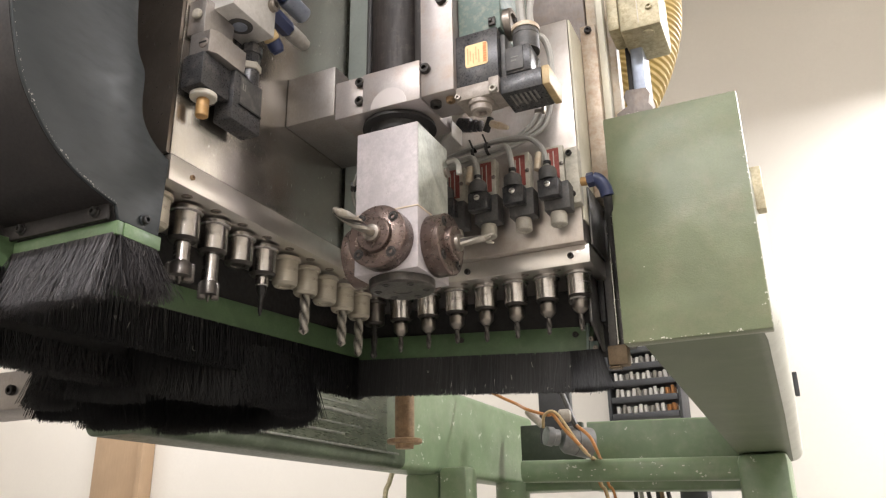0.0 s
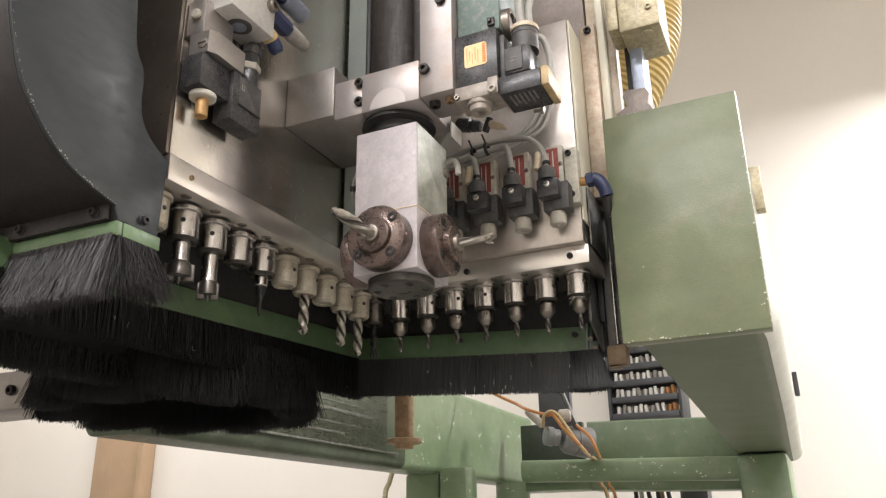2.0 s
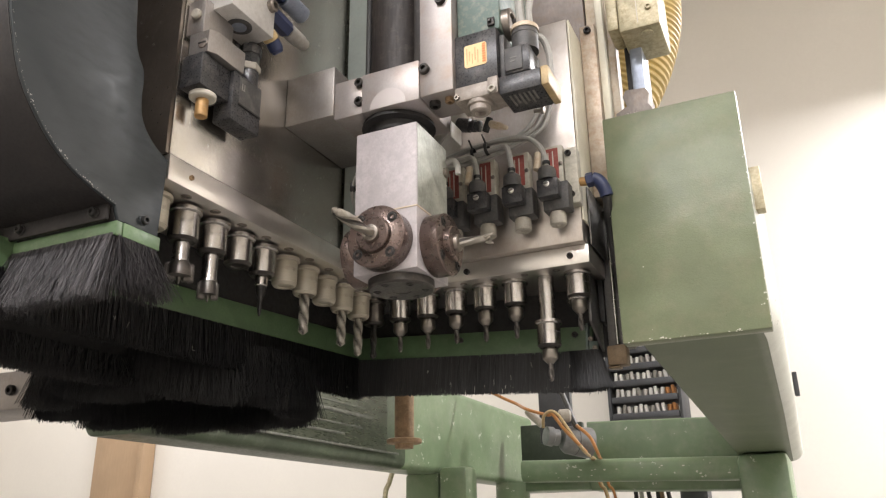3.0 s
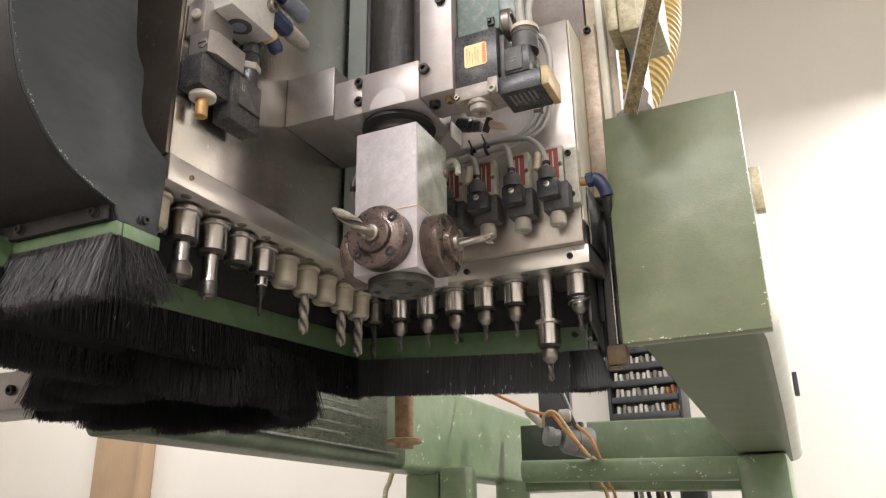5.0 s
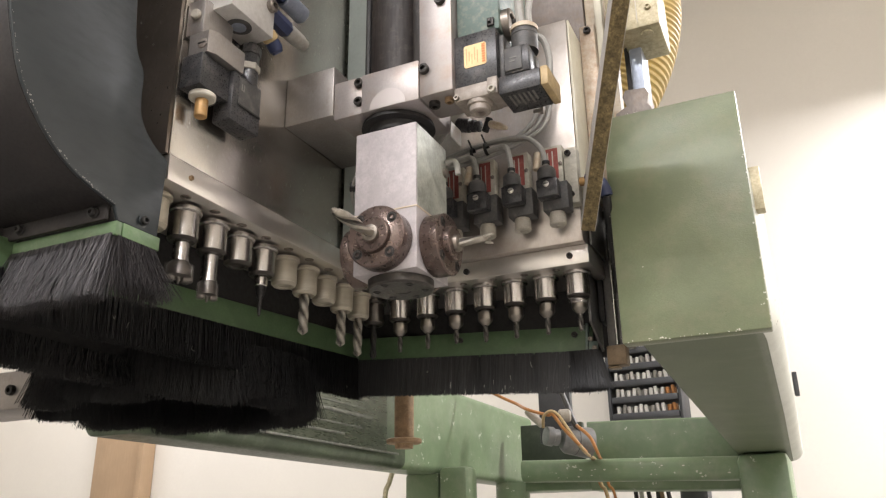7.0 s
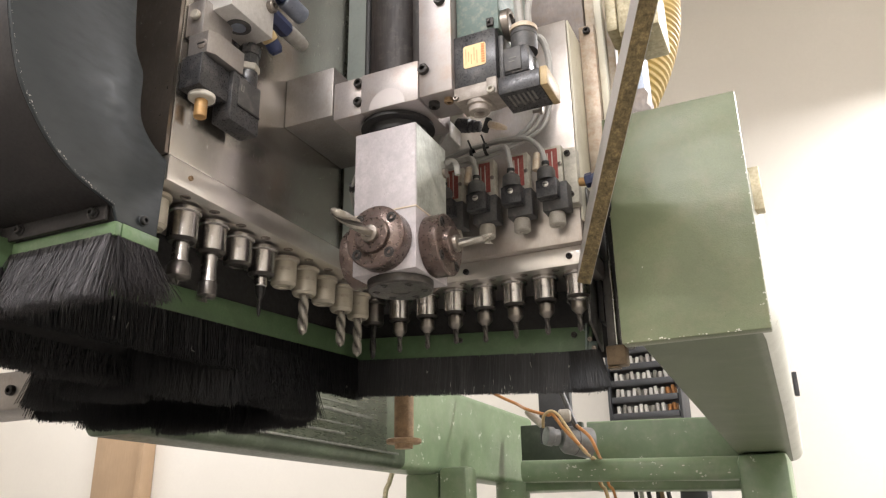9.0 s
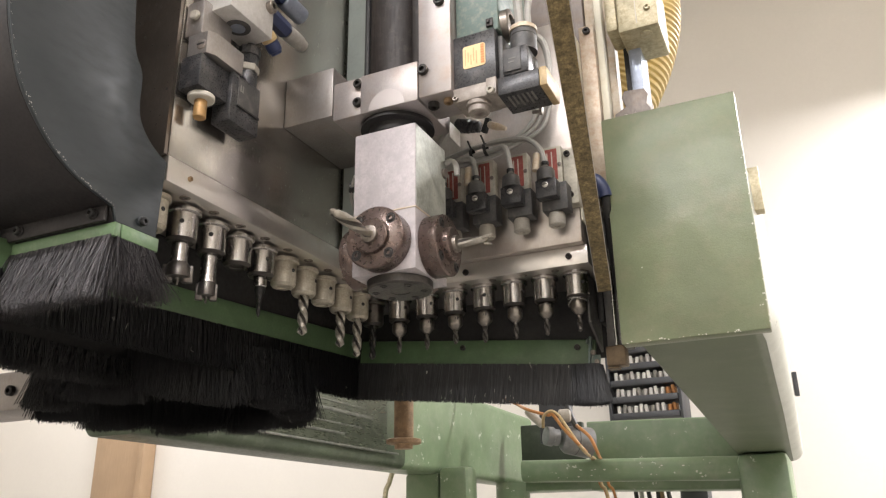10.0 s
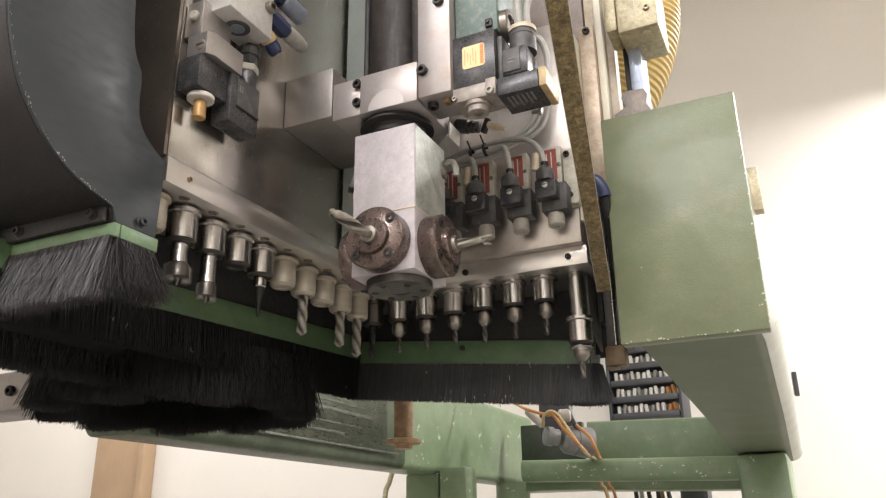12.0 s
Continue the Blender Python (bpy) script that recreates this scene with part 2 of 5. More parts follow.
FLANGE_DARK = mat("dark_greasy_flange", (0.062, 0.056, 0.050), 0.42, 0.5, 120, 0.3, 12, 0.04, (1, 1, 1), (0.17, 0.15, 0.12), 0.4)
# beam green with the boring head's shade mixed into the colour
SHADED_BEAM = mat("shade_darkened_green", (0.062, 0.083, 0.048), 0.38, 0.1, 120, 0.3, 3, 0.05, (1, 0.2, 1), (0.15, 0.17, 0.12), 0.45)
# ivory tone brightened: light from the right is put into it
LIT_FLANK = mat("lit_yellowed_paint", (0.74, 0.70, 0.56), 0.42, 0, 120, 0.08, 9, 0.03, (1, 1, 0.5), (0.55, 0.46, 0.30), 0.35)
RIM = mat("dark_rim_metal", (0.055, 0.048, 0.042), 0.4, 0.6, 160, 0.3, 40, 0.03)
PALE_TEAL = mat("pale_grey_green_paint", (0.33, 0.37, 0.34), 0.4, 0.1, 120, 0.1, 6, 0.02, (1, 1, 1), (0.24, 0.25, 0.21), 0.35)
RACK_WHITE = mat("white_tool_plastic", (0.86, 0.84, 0.80), 0.3, 0, 90, 0.04, 6, 0.0)
GREY_CAST = mat("grey_cast_metal", (0.21, 0.215, 0.21), 0.42, 0.3, 120, 0.2, 10, 0.04, (1, 1, 1), (0.34, 0.33, 0.30), 0.4)
SPOT = mat("machined_glare_metal", (0.50, 0.46, 0.44), 0.36, 0.85, 40, 0.03, 2, 0.0)
BRISTLE_DEEP = mat("deep_black_bristle", (0.0042, 0.0040, 0.0040), 0.6, 0, 300, 0.4, 40, 0, (1, 1, 1), hairs=0.2)
# near-black base; on the skirt sheets and gap block it paints shade
DARK = mat("near_black_matte", (0.018, 0.0165, 0.0155), 0.65, 0, 60, 0.3, 8, 0.05)

# ---------- mesh helpers ----------
ORIGIN = {}


def box(bm, lo, hi, bevel=0.0):
    r = bmesh.ops.create_cube(bm, size=1)
    vs = r["verts"]
    size = [h - l for l, h in zip(lo, hi)]
    mid = [(h + l) / 2 for l, h in zip(lo, hi)]
    bmesh.ops.scale(bm, vec=size, verts=vs)
    bmesh.ops.translate(bm, vec=mid, verts=vs)
    if bevel:
        es = list({e for v in vs for e in v.link_edges})
        r = bmesh.ops.bevel(bm, geom=es, offset=bevel, segments=2, profile=0.5, affect="EDGES")
    return vs


def frame_of(axis):
    z = Vector(axis).normalized()
    x = z.orthogonal().normalized()
    return x, z.cross(x), z


def lathe(bm, base, axis, profile, seg=24):
    """profile: (distance along the axis, radius)"""
    x, y, z = frame_of(axis)
    base = Vector(base)
    rings = []
    for d, r in profile:
        rings.append([bm.verts.new(base + z * d + (x * math.cos(a) + y * math.sin(a)) * max(r, 1e-5))
                      for a in (2 * math.pi * i / seg for i in range(seg))])
    for a, b in zip(rings, rings[1:]):
        for i in range(seg):
            f = bm.faces.new((a[i], a[(i + 1) % seg], b[(i + 1) % seg], b[i]))
            f.smooth = True
    bm.faces.new(list(reversed(rings[0])))
    bm.faces.new(rings[-1])


def tube(bm, points, r, seg=10, steps=8):
    """a smooth round tube through the points"""
    pts = [Vector(p) for p in points]
    path = []
    n = len(pts)
    for i in range(n - 1):
        p0, p1, p2, p3 = pts[max(i - 1, 0)], pts[i], pts[i + 1], pts[min(i + 2, n - 1)]
        for s in range(steps):
            t = s / steps
            path.append(0.5 * ((2 * p1) + (p2 - p0) * t + (2 * p0 - 5 * p1 + 4 * p2 - p3) * t * t
                               + (3 * p1 - p0 - 3 * p2 + p3) * t ** 3))
    path.append(pts[-1])
    rings, x = [], None
    for i, p in enumerate(path):
        d = (path[min(i + 1, len(path) - 1)] - path[max(i - 1, 0)]).normalized()
        x = d.orthogonal().normalized() if x is None else (x - d * x.dot(d)).normalized()
        y = d.cross(x)
        rings.append([bm.verts.new(p + (x * math.cos(a) + y * math.sin(a)) * r)
                      for a in (2 * math.pi * k / seg for k in range(seg))])
    for a, b in zip(rings, rings[1:]):
        for k in range(seg):
            bm.faces.new((a[k], a[(k + 1) % seg], b[(k + 1) % seg], b[k])).smooth = True
    bm.faces.new(list(reversed(rings[0])))
    bm.faces.new(rings[-1])


def extrude_profile(bm, pts, axis, a, b, bevel=0.0, shift=(0, 0, 0)):
    """closed outline pts in the two other axes, pulled along axis from a to b"""
    def put(p, v, s):
        q = {"x": (v, p[0], p[1]), "y": (p[0], v, p[1]), "z": (p[0], p[1], v)}[axis]
        return [c + k for c, k in zip(q, s)]
    lo = [bm.verts.new(put(p, a, (0, 0, 0))) for p in pts]
    hi = [bm.verts.new(put(p, b, shift)) for p in pts]
    n = len(pts)
    faces = [bm.faces.new(lo), bm.faces.new(list(reversed(hi)))]
    for i in range(n):
        faces.append(bm.faces.new((lo[(i + 1) % n], lo[i], hi[i], hi[(i + 1) % n])))
    bmesh.ops.recalc_face_normals(bm, faces=faces)
    if bevel:
        bmesh.ops.bevel(bm, geom=list({e for f in faces[:2] for e in f.edges}), offset=bevel, segments=2, profile=0.5, affect="EDGES")


def thing(name, at, label, category, group="", kind=""):
    ob = new(name)
    ob.location = at
    ob.empty_display_size = 0.02
    ORIGIN[ob] = Vector(at)
    return tagged(ob, label, category, group, kind)


def mesh_of(name, bm, material, at):
    bmesh.ops.translate(bm, vec=-Vector(at), verts=bm.verts)
    me = bpy.data.meshes.new(name)
    bm.to_mesh(me)
    bm.free()
    me.materials.append(material)
    me.set_sharp_from_angle(angle=radians(38))
    return me


def middle(bm):
    vs = [v.co for v in bm.verts]
    lo = Vector([min(v[i] for v in vs) for i in range(3)])
    hi = Vector([max(v[i] for v in vs) for i in range(3)])
    return (lo + hi) / 2


def part(name, bm, material, parent, label="", at=None):
    at = Vector(at) if at is not None else middle(bm)
    ob = new(name, mesh_of(name, bm, material, at))
    ORIGIN[ob] = at
    ob.parent = parent
    ob.location = at - ORIGIN[parent]
    return tagged(ob, label)


def whole(name, bm, material, label, category, group="", kind=""):
    at = middle(bm)
    ob = new(name, mesh_of(name, bm, material, at))
    ob.location = at
    ORIGIN[ob] = at
    return tagged(ob, label, category, group, kind)


def B(*boxes, bevel=0.0):
    bm = bmesh.new()
    for lo, hi in boxes:
        box(bm, lo, hi, bevel)
    return bm


def Cyl(p0, p1, r, seg=20, chamfer=0.0):
    bm = bmesh.new()
    d = (Vector(p1) - Vector(p0))
    h = d.length
    c = chamfer
    prof = [(0, r - c), (c, r), (h - c, r), (h, r - c)] if c else [(0, r), (h, r)]
    lathe(bm, p0, d, prof, seg)
    return bm


def Lathe(base, axis, profile, seg=24):
    bm = bmesh.new()
    lathe(bm, base, axis, profile, seg)
    return bm


def Tube(points, r, seg=8, steps=8):
    bm = bmesh.new()
    tube(bm, points, r, seg, steps)
    return bm


def socket_screw(base, axis, r, parent, material=None, name="socket_screw"):
    """cap screw with a hexagon socket sunk into its head"""
    return part(name, Lathe(base, axis, [(0, r), (r * 0.8, r), (r * 0.95, r * 0.85), (r * 0.95, r * 0.5), (r * 0.3, r * 0.45)], 12),
                material or SCREW, parent)


# ---------- room ----------
def room():
    x0, x1, y0, y1 = -4.2, 3.3, -4.0, 2.3
    f = whole("floor", B(((x0, y0, FLOOR - 0.1), (x1, y1, FLOOR))), CONCRETE, "grey concrete workshop floor", "floor", kind="structure")
    whole("ceiling", B(((x0, y0, CEIL), (x1, y1, CEIL + 0.1))), CEILING, "plain off-white workshop ceiling", "ceiling", kind="structure")
    whole("wall_north", B(((x0, y1, FLOOR), (x1, y1 + 0.12, CEIL))), WALL, "white painted workshop wall", "wall", kind="structure")
    whole("wall_south", B(((x0, y0 - 0.12, FLOOR), (x1, y0, CEIL))), WALL, "white painted workshop wall", "wall", kind="structure")
    whole("wall_east", B(((x1, y0, FLOOR), (x1 + 0.12, y1, CEIL))), WALL, "white painted workshop wall", "wall", kind="structure")
    whole("wall_west", B(((x0 - 0.12, y0, FLOOR), (x0, y1, CEIL))), WALL, "white painted workshop wall", "wall", kind="structure")
    d = thing("wooden_door_post", (-2.56, 2.27, FLOOR), "light wooden door post against the white wall", "door post", kind="structure")
    part("post_board", B(((-2.90, 2.25, FLOOR), (-2.585, 2.297, 1.2)), bevel=0.003), WOOD, d)
    part("post_edge", B(((-2.581, 2.215, FLOOR), (-2.545, 2.297, 1.2)), bevel=0.006), WOOD, d)


def chips(bm, a, b, count, normal, rnd, size):
    """small ragged flakes scattered along the edge a-b, lying on a face"""
    a, b, n = Vector(a), Vector(b), Vector(normal)
    u = (b - a).normalized()
    w = n.cross(u)
    for i in range(count):
        t = rnd.random() if i % 3 else round(rnd.random() * 5) / 5 + rnd.gauss(0, 0.02)
        p = a.lerp(b, min(1, max(0, t))) + w * rnd.gauss(0, size * 0.35)
        k = size * rnd.uniform(0.3, 1.0)
        vs = [bm.verts.new(p + (u * math.cos(q) * rnd.uniform(0.6, 1.5) + w * math.sin(q) * rnd.uniform(0.4, 0.9)) * k * 0.5) for q in (0.2, 1.3, 2.4, 3.3, 4.3, 5.4)]
        bm.faces.new(vs)


# ---------- green frame ----------
def machine_frame():
    fr = thing("machine_frame", (-0.45, 0.75, FLOOR), "green painted welded steel machine frame with chipped edges", "machine frame")
    def bar_along(y0, y1):
        """rounded square bar along y"""
        bm = bmesh.new()
        extrude_profile(bm, [(-0.44, -0.090), (-0.35, -0.090), (-0.35, 0.105), (-0.44, 0.105)], "y", y0, y1)
        es = [e for e in bm.edges if abs(e.verts[0].co.y - e.verts[1].co.y) > 0.01]
        bmesh.ops.bevel(bm, geom=es, offset=0.017, segments=5, profile=0.5, affect="EDGES")
        for f in bm.faces:
            f.smooth = True
        return bm
    part("long_beam", bar_along(0.741, 1.54), GREEN_WORN, fr)
    # near half of the long beam, coloured darker to paint the head's shade
    part("guide_beam", bar_along(0.03, 0.7405), SHADED_BEAM, fr, "green guide beam with the shade of the head painted in")
    part("leg", B(((-0.434, 0.9, FLOOR), (-0.351, 1.06, -0.0875)), bevel=0.008), GREEN_WORN, fr)
    part("leg_tube", B(((-0.347, 0.89, FLOOR), (-0.281, 0.955, -0.077)), bevel=0.01), GREEN_WORN, fr)
    part("leg", Cyl((-0.35, 1.36, FLOOR), (-0.35, 1.36, -0.088), 0.045, 24), GREEN_WORN, fr)
    def sagging(y0, y1, z0, z1, xa, xb, drop, bevel):
        """square bar along x that sinks towards its far end"""
        bm = bmesh.new()
        extrude_profile(bm, [(y0, z0), (y1, z0), (y1, z1), (y0, z1)], "x", xa, xb, 0.0, (0, 0, -drop))
        es = [e for e in bm.edges if abs(e.verts[0].co.x - e.verts[1].co.x) > 0.01]
        bmesh.ops.bevel(bm, geom=es, offset=bevel, segments=4, profile=0.5, affect="EDGES")
        for f in bm.faces:
            f.smooth = True
        return bm
    part("cross_beam", sagging(1.34, 1.46, -0.1155, 0.056, -0.131, 0.30, 0.012, 0.007), GREEN_WORN, fr)
    part("lower_rail", B(((-0.35, 1.345, -0.113), (-0.1315, 1.455, -0.086)), bevel=0.006), GREEN_WORN, fr)
    part("cross_tube", sagging(1.22, 1.27, -0.0955, -0.0425, -0.275, 0.2395, 0.0145, 0.018), GREEN_WORN, fr)
    part("post", B(((0.2375, 1.2, FLOOR), (0.345, 1.36, -0.0545)), bevel=0.016), GREEN_WORN, fr)
    # hollow arm, its lower outer corner widely rounded
    bm = bmesh.new()
    rows = []
    for y, left, flat, side in ((-0.012, 0.2765, 0.3735, 0.3885), (0.05, 0.2745, 0.3725, 0.3945), (0.6, 0.2575, 0.3575, 0.3865), (1.25, 0.2365, 0.3365, 0.3745), (1.56, 0.226, 0.327, 0.369)):
        ring = [(left, 0.097), (left, -0.050), (left + 0.003, -0.053)]
        ring += [(flat + (side - flat) * math.sin(math.pi / 2 * k / 8), -0.053 + 0.026 * (1 - math.cos(math.pi / 2 * k / 8))) for k in range(9)]
        ring += [(side, 0.094), (side - 0.003, 0.097)]
        rows.append([bm.verts.new((x, y, z)) for x, z in ring])
    for a, b in zip(rows, rows[1:]):
        for k in range(len(a)):
            bm.faces.new((a[k], a[(k + 1) % len(a)], b[(k + 1) % len(a)], b[k])).smooth = True
    bm.faces.new(list(reversed(rows[0])))
    bm.faces.new(rows[-1])
    bmesh.ops.recalc_face_normals(bm, faces=bm.faces)
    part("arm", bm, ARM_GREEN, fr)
    # worn skin over the rounded corner and outer side, side light painted pale
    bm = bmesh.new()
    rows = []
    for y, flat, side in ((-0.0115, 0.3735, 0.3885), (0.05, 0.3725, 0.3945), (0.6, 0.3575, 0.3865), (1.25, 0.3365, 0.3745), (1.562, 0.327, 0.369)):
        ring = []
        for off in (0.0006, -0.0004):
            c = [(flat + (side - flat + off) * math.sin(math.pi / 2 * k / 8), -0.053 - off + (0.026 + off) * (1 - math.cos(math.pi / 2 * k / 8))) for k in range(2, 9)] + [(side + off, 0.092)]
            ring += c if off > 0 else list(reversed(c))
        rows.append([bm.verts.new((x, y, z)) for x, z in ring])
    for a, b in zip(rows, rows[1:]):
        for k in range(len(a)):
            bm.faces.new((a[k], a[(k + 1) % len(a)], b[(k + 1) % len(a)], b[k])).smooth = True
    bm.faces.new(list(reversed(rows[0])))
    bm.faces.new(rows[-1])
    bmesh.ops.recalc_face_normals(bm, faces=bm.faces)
    part("lit_side_skin", bm, LIT_SIDE, fr, "scuffed grey-green side paint, brightened with painted side light")
    part("end_cover", B(((0.2672, -0.03, -0.0585), (0.3895, -0.0125, 0.1625)), bevel=0.0016), GREEN, fr, "dull green cover plate with white chipped edges")
    part("side_block", B(((0.3765, 0.0, 0.056), (0.3985, 0.014, 0.098)), bevel=0.001), IVORY_DIRTY, fr)
    part("side_switch", B(((0.3815, 0.985, 0.031), (0.3905, 1.0, 0.078)), bevel=0.002), RACK, fr, "dark switch on a pale foot")
    part("switch_foot", B(((0.3785, 0.987, 0.034), (0.3813, 0.998, 0.0755)), bevel=0.0006), DUST_PLASTIC, fr)
    # flaked paint along the edges of the cover
    bm = bmesh.new()
    rnd = random.Random(3)
    y = -0.0303
    chips(bm, (0.389, y, -0.055), (0.389, y, 0.158), 34, (0, -1, 0), rnd, 0.0019)
    for z, n, k in ((-0.075, 16, 0.006), (-0.09, 10, 0.005)):
        chips(bm, (-0.2, 1.2197, z), (0.22, 1.2197, z), n, (0, -1, 0), rnd, k)
    chips(bm, (0.268, y, -0.0575), (0.388, y, -0.0575), 26, (0, -1, 0), rnd, 0.002)
    chips(bm, (0.2668, y, -0.055), (0.2668, y, 0.16), 26, (0, -1, 0), rnd, 0.0008)
    chips(bm, (0.268, y, 0.1622), (0.388, y, 0.1622), 40, (0, -1, 0), rnd, 0.0009)
    tagged(part("paint_chips", bm, CHIP, fr, "bare pale spots where paint has flaked"), kind="stuff")
    # guide plate on the long beam, shade painted into it, and grey streaks
    part("guide_plate", B(((-0.3498, 0.035, -0.066), (-0.344, 0.655, 0.09)), bevel=0.002), OILY_SHADED, fr, "oily guide plate with smeared grease, shade painted into its dark tone")
    for z, w, y1 in ((-0.047, 0.0045, 0.50), (-0.030, 0.003, 0.56), (-0.010, 0.006, 0.60), (0.006, 0.003, 0.57)):
        part("guide_streak", B(((-0.3438, 0.035, z), (-0.3429, y1, z + w)), bevel=0.0003), STREAKED_GREY, fr, "thin grey streak along the guide plate")
    part("grease_edge", B(((-0.3438, 0.035, -0.0665), (-0.3415, 0.70, -0.0625)), bevel=0.0008), STREAKED_GREY, fr, "dusty grease along the plate's lip")
    return fr


# ---------- boring head ----------
def boring_head():
    h = thing("boring_head", (0.02, -0.02, 0.025), "bare steel L-shaped multi-spindle boring head with oil stains", "boring head")
    part("side_housing", B(((-0.06, -0.334, 0.0445), (0.0245, -0.109, 0.75)), bevel=0.0015), SIDE_STEEL, h)
    part("front_cover", B(((-0.06, -0.3375, 0.0445), (0.0238, -0.3345, 0.75))), STEEL_BROWN_GLOSS, h, "brown oily polished front cover")
    part("side_back", B(((-0.06, -0.1085, 0.0445), (0.0235, 0.06, 0.75)), bevel=0.001), OLIVE, h)
    part("side_foot", B(((-0.056, -0.334, 0.0245), (0.0255, 0.057, 0.0442)), bevel=0.001), STEEL, h)
    part("rear_housing", B(((0.0248, -0.034, 0.041), (0.241, 0.03, 0.284)), bevel=0.0015), REAR_STEEL, h)
    # thin skin on the right face, its brightness is painted light
    part("housing_flank", B(((0.2412, -0.033, 0.062), (0.2432, 0.029, 0.283)), bevel=0.0006), LIT_FLANK, h, "ivory flank with oil runs, brightened with painted side light")
    part("rear_foot", B(((0.0258, -0.0255, 0.0225), (0.243, 0.057, 0.0408)), bevel=0.001), STEEL, h, "bright steel foot strip")
    part("rear_column", B(((-0.06, 0.0605, 0.05), (0.2455, 0.09, 0.75)), bevel=0.002), STEEL_BROWN, h)
    part("corner_block", B(((0.026, -0.108, 0.045), (0.09, -0.035, 0.36)), bevel=0.002), PALE_TEAL, h)
    part("rear_cover", B(((0.026, 0.0305, 0.285), (0.2455, 0.06, 0.75)), bevel=0.001), STEEL_BROWN, h)
    part("shaft_rod", Cyl((0.2502, 0.03, 0.08), (0.2502, 0.03, -0.045), 0.0016, 14), CHROME, h)
    part("rod_plate", B(((0.2405, 0.034, -0.047), (0.2635, 0.05, 0.095)), bevel=0.001), END_DARK, h)
    part("rod_block", B(((0.239, 0.03, -0.064), (0.2575, 0.046, -0.045)), ((0.2385, 0.032, -0.0665), (0.25, 0.044, -0.0642)), bevel=0.0015), BROWN, h)
    bm = bmesh.new()
    extrude_profile(bm, [(0.004, 0.034), (0.030, 0.040), (0.046, 0.010), (0.046, -0.047), (0.030, -0.040), (0.004, -0.026)], "x", 0.2310, 0.2335, 0.0004)
    part("end_plate", bm, END_DARK, h, "thin dark oily end plate")
    part("upper_end_plate", B(((0.2436, -0.02, 0.041), (0.2456, 0.058, 0.10)), bevel=0.0006), END_DARK, h)
    # added near-black block, stands for the shade in the gap
    part("dark_gap_block", B(((0.2340, 0.034, -0.02), (0.2395, 0.056, 0.03)), bevel=0.001), DARK, h)
    for k in range(9):
        part("flush_screw", Lathe((0.015, -0.032 * k - 0.048, 0.0245), (0, 0, -1), [(0, 0.0042), (0.0004, 0.0042), (0.0005, 0.0022), (-0.002, 0.002)], 12), STEEL_DARK, h)
    for k in range(6):
        part("flush_screw", Lathe((0.032 * k + 0.048, -0.016, 0.0225), (0, 0, -1), [(0, 0.0038), (0.0004, 0.0038), (0.0005, 0.002), (-0.002, 0.0018)], 12), STEEL_DARK, h)
    for x in (0.225, 0.12):
        socket_screw((x, -0.0255, 0.031), (0, -1, 0), 0.003, h)
    socket_screw((0.0255, -0.312, 0.034), (1, 0, 0), 0.002, h, RUST)
    return h


def twist_bit(bm, base, length, r, turns=2.0, core=0.42, n=26):
    """two-fluted drill, pointing down from base"""
    base = Vector(base)
    rings = []
    seg = 12
    for i in range(n + 1):
        t = i / n
        z = -length * t
        tip = min(1.0, (1 - t) * length / (r * 0.7) + 0.12)
        ring = []
        for k in range(seg):
            a = 2 * math.pi * k / seg
            rr = r * tip * (core + (1 - core) * min(1.0, 1.35 * abs(math.cos(a))) ** 1.6)
            b = a + turns * 2 * math.pi * t
            ring.append(bm.verts.new(base + Vector((math.cos(b) * rr, math.sin(b) * rr, z))))
        rings.append(ring)
    for a, b in zip(rings, rings[1:]):
        for k in range(seg):
            f = bm.faces.new((b[k], b[(k + 1) % seg], a[(k + 1) % seg], a[k]))
            f.smooth = True
            f.material_index = 1 if k in (2, 3, 8, 9) else 0
    bm.faces.new(rings[0])
    bm.faces.new(list(reversed(rings[-1])))


SPINDLES = []


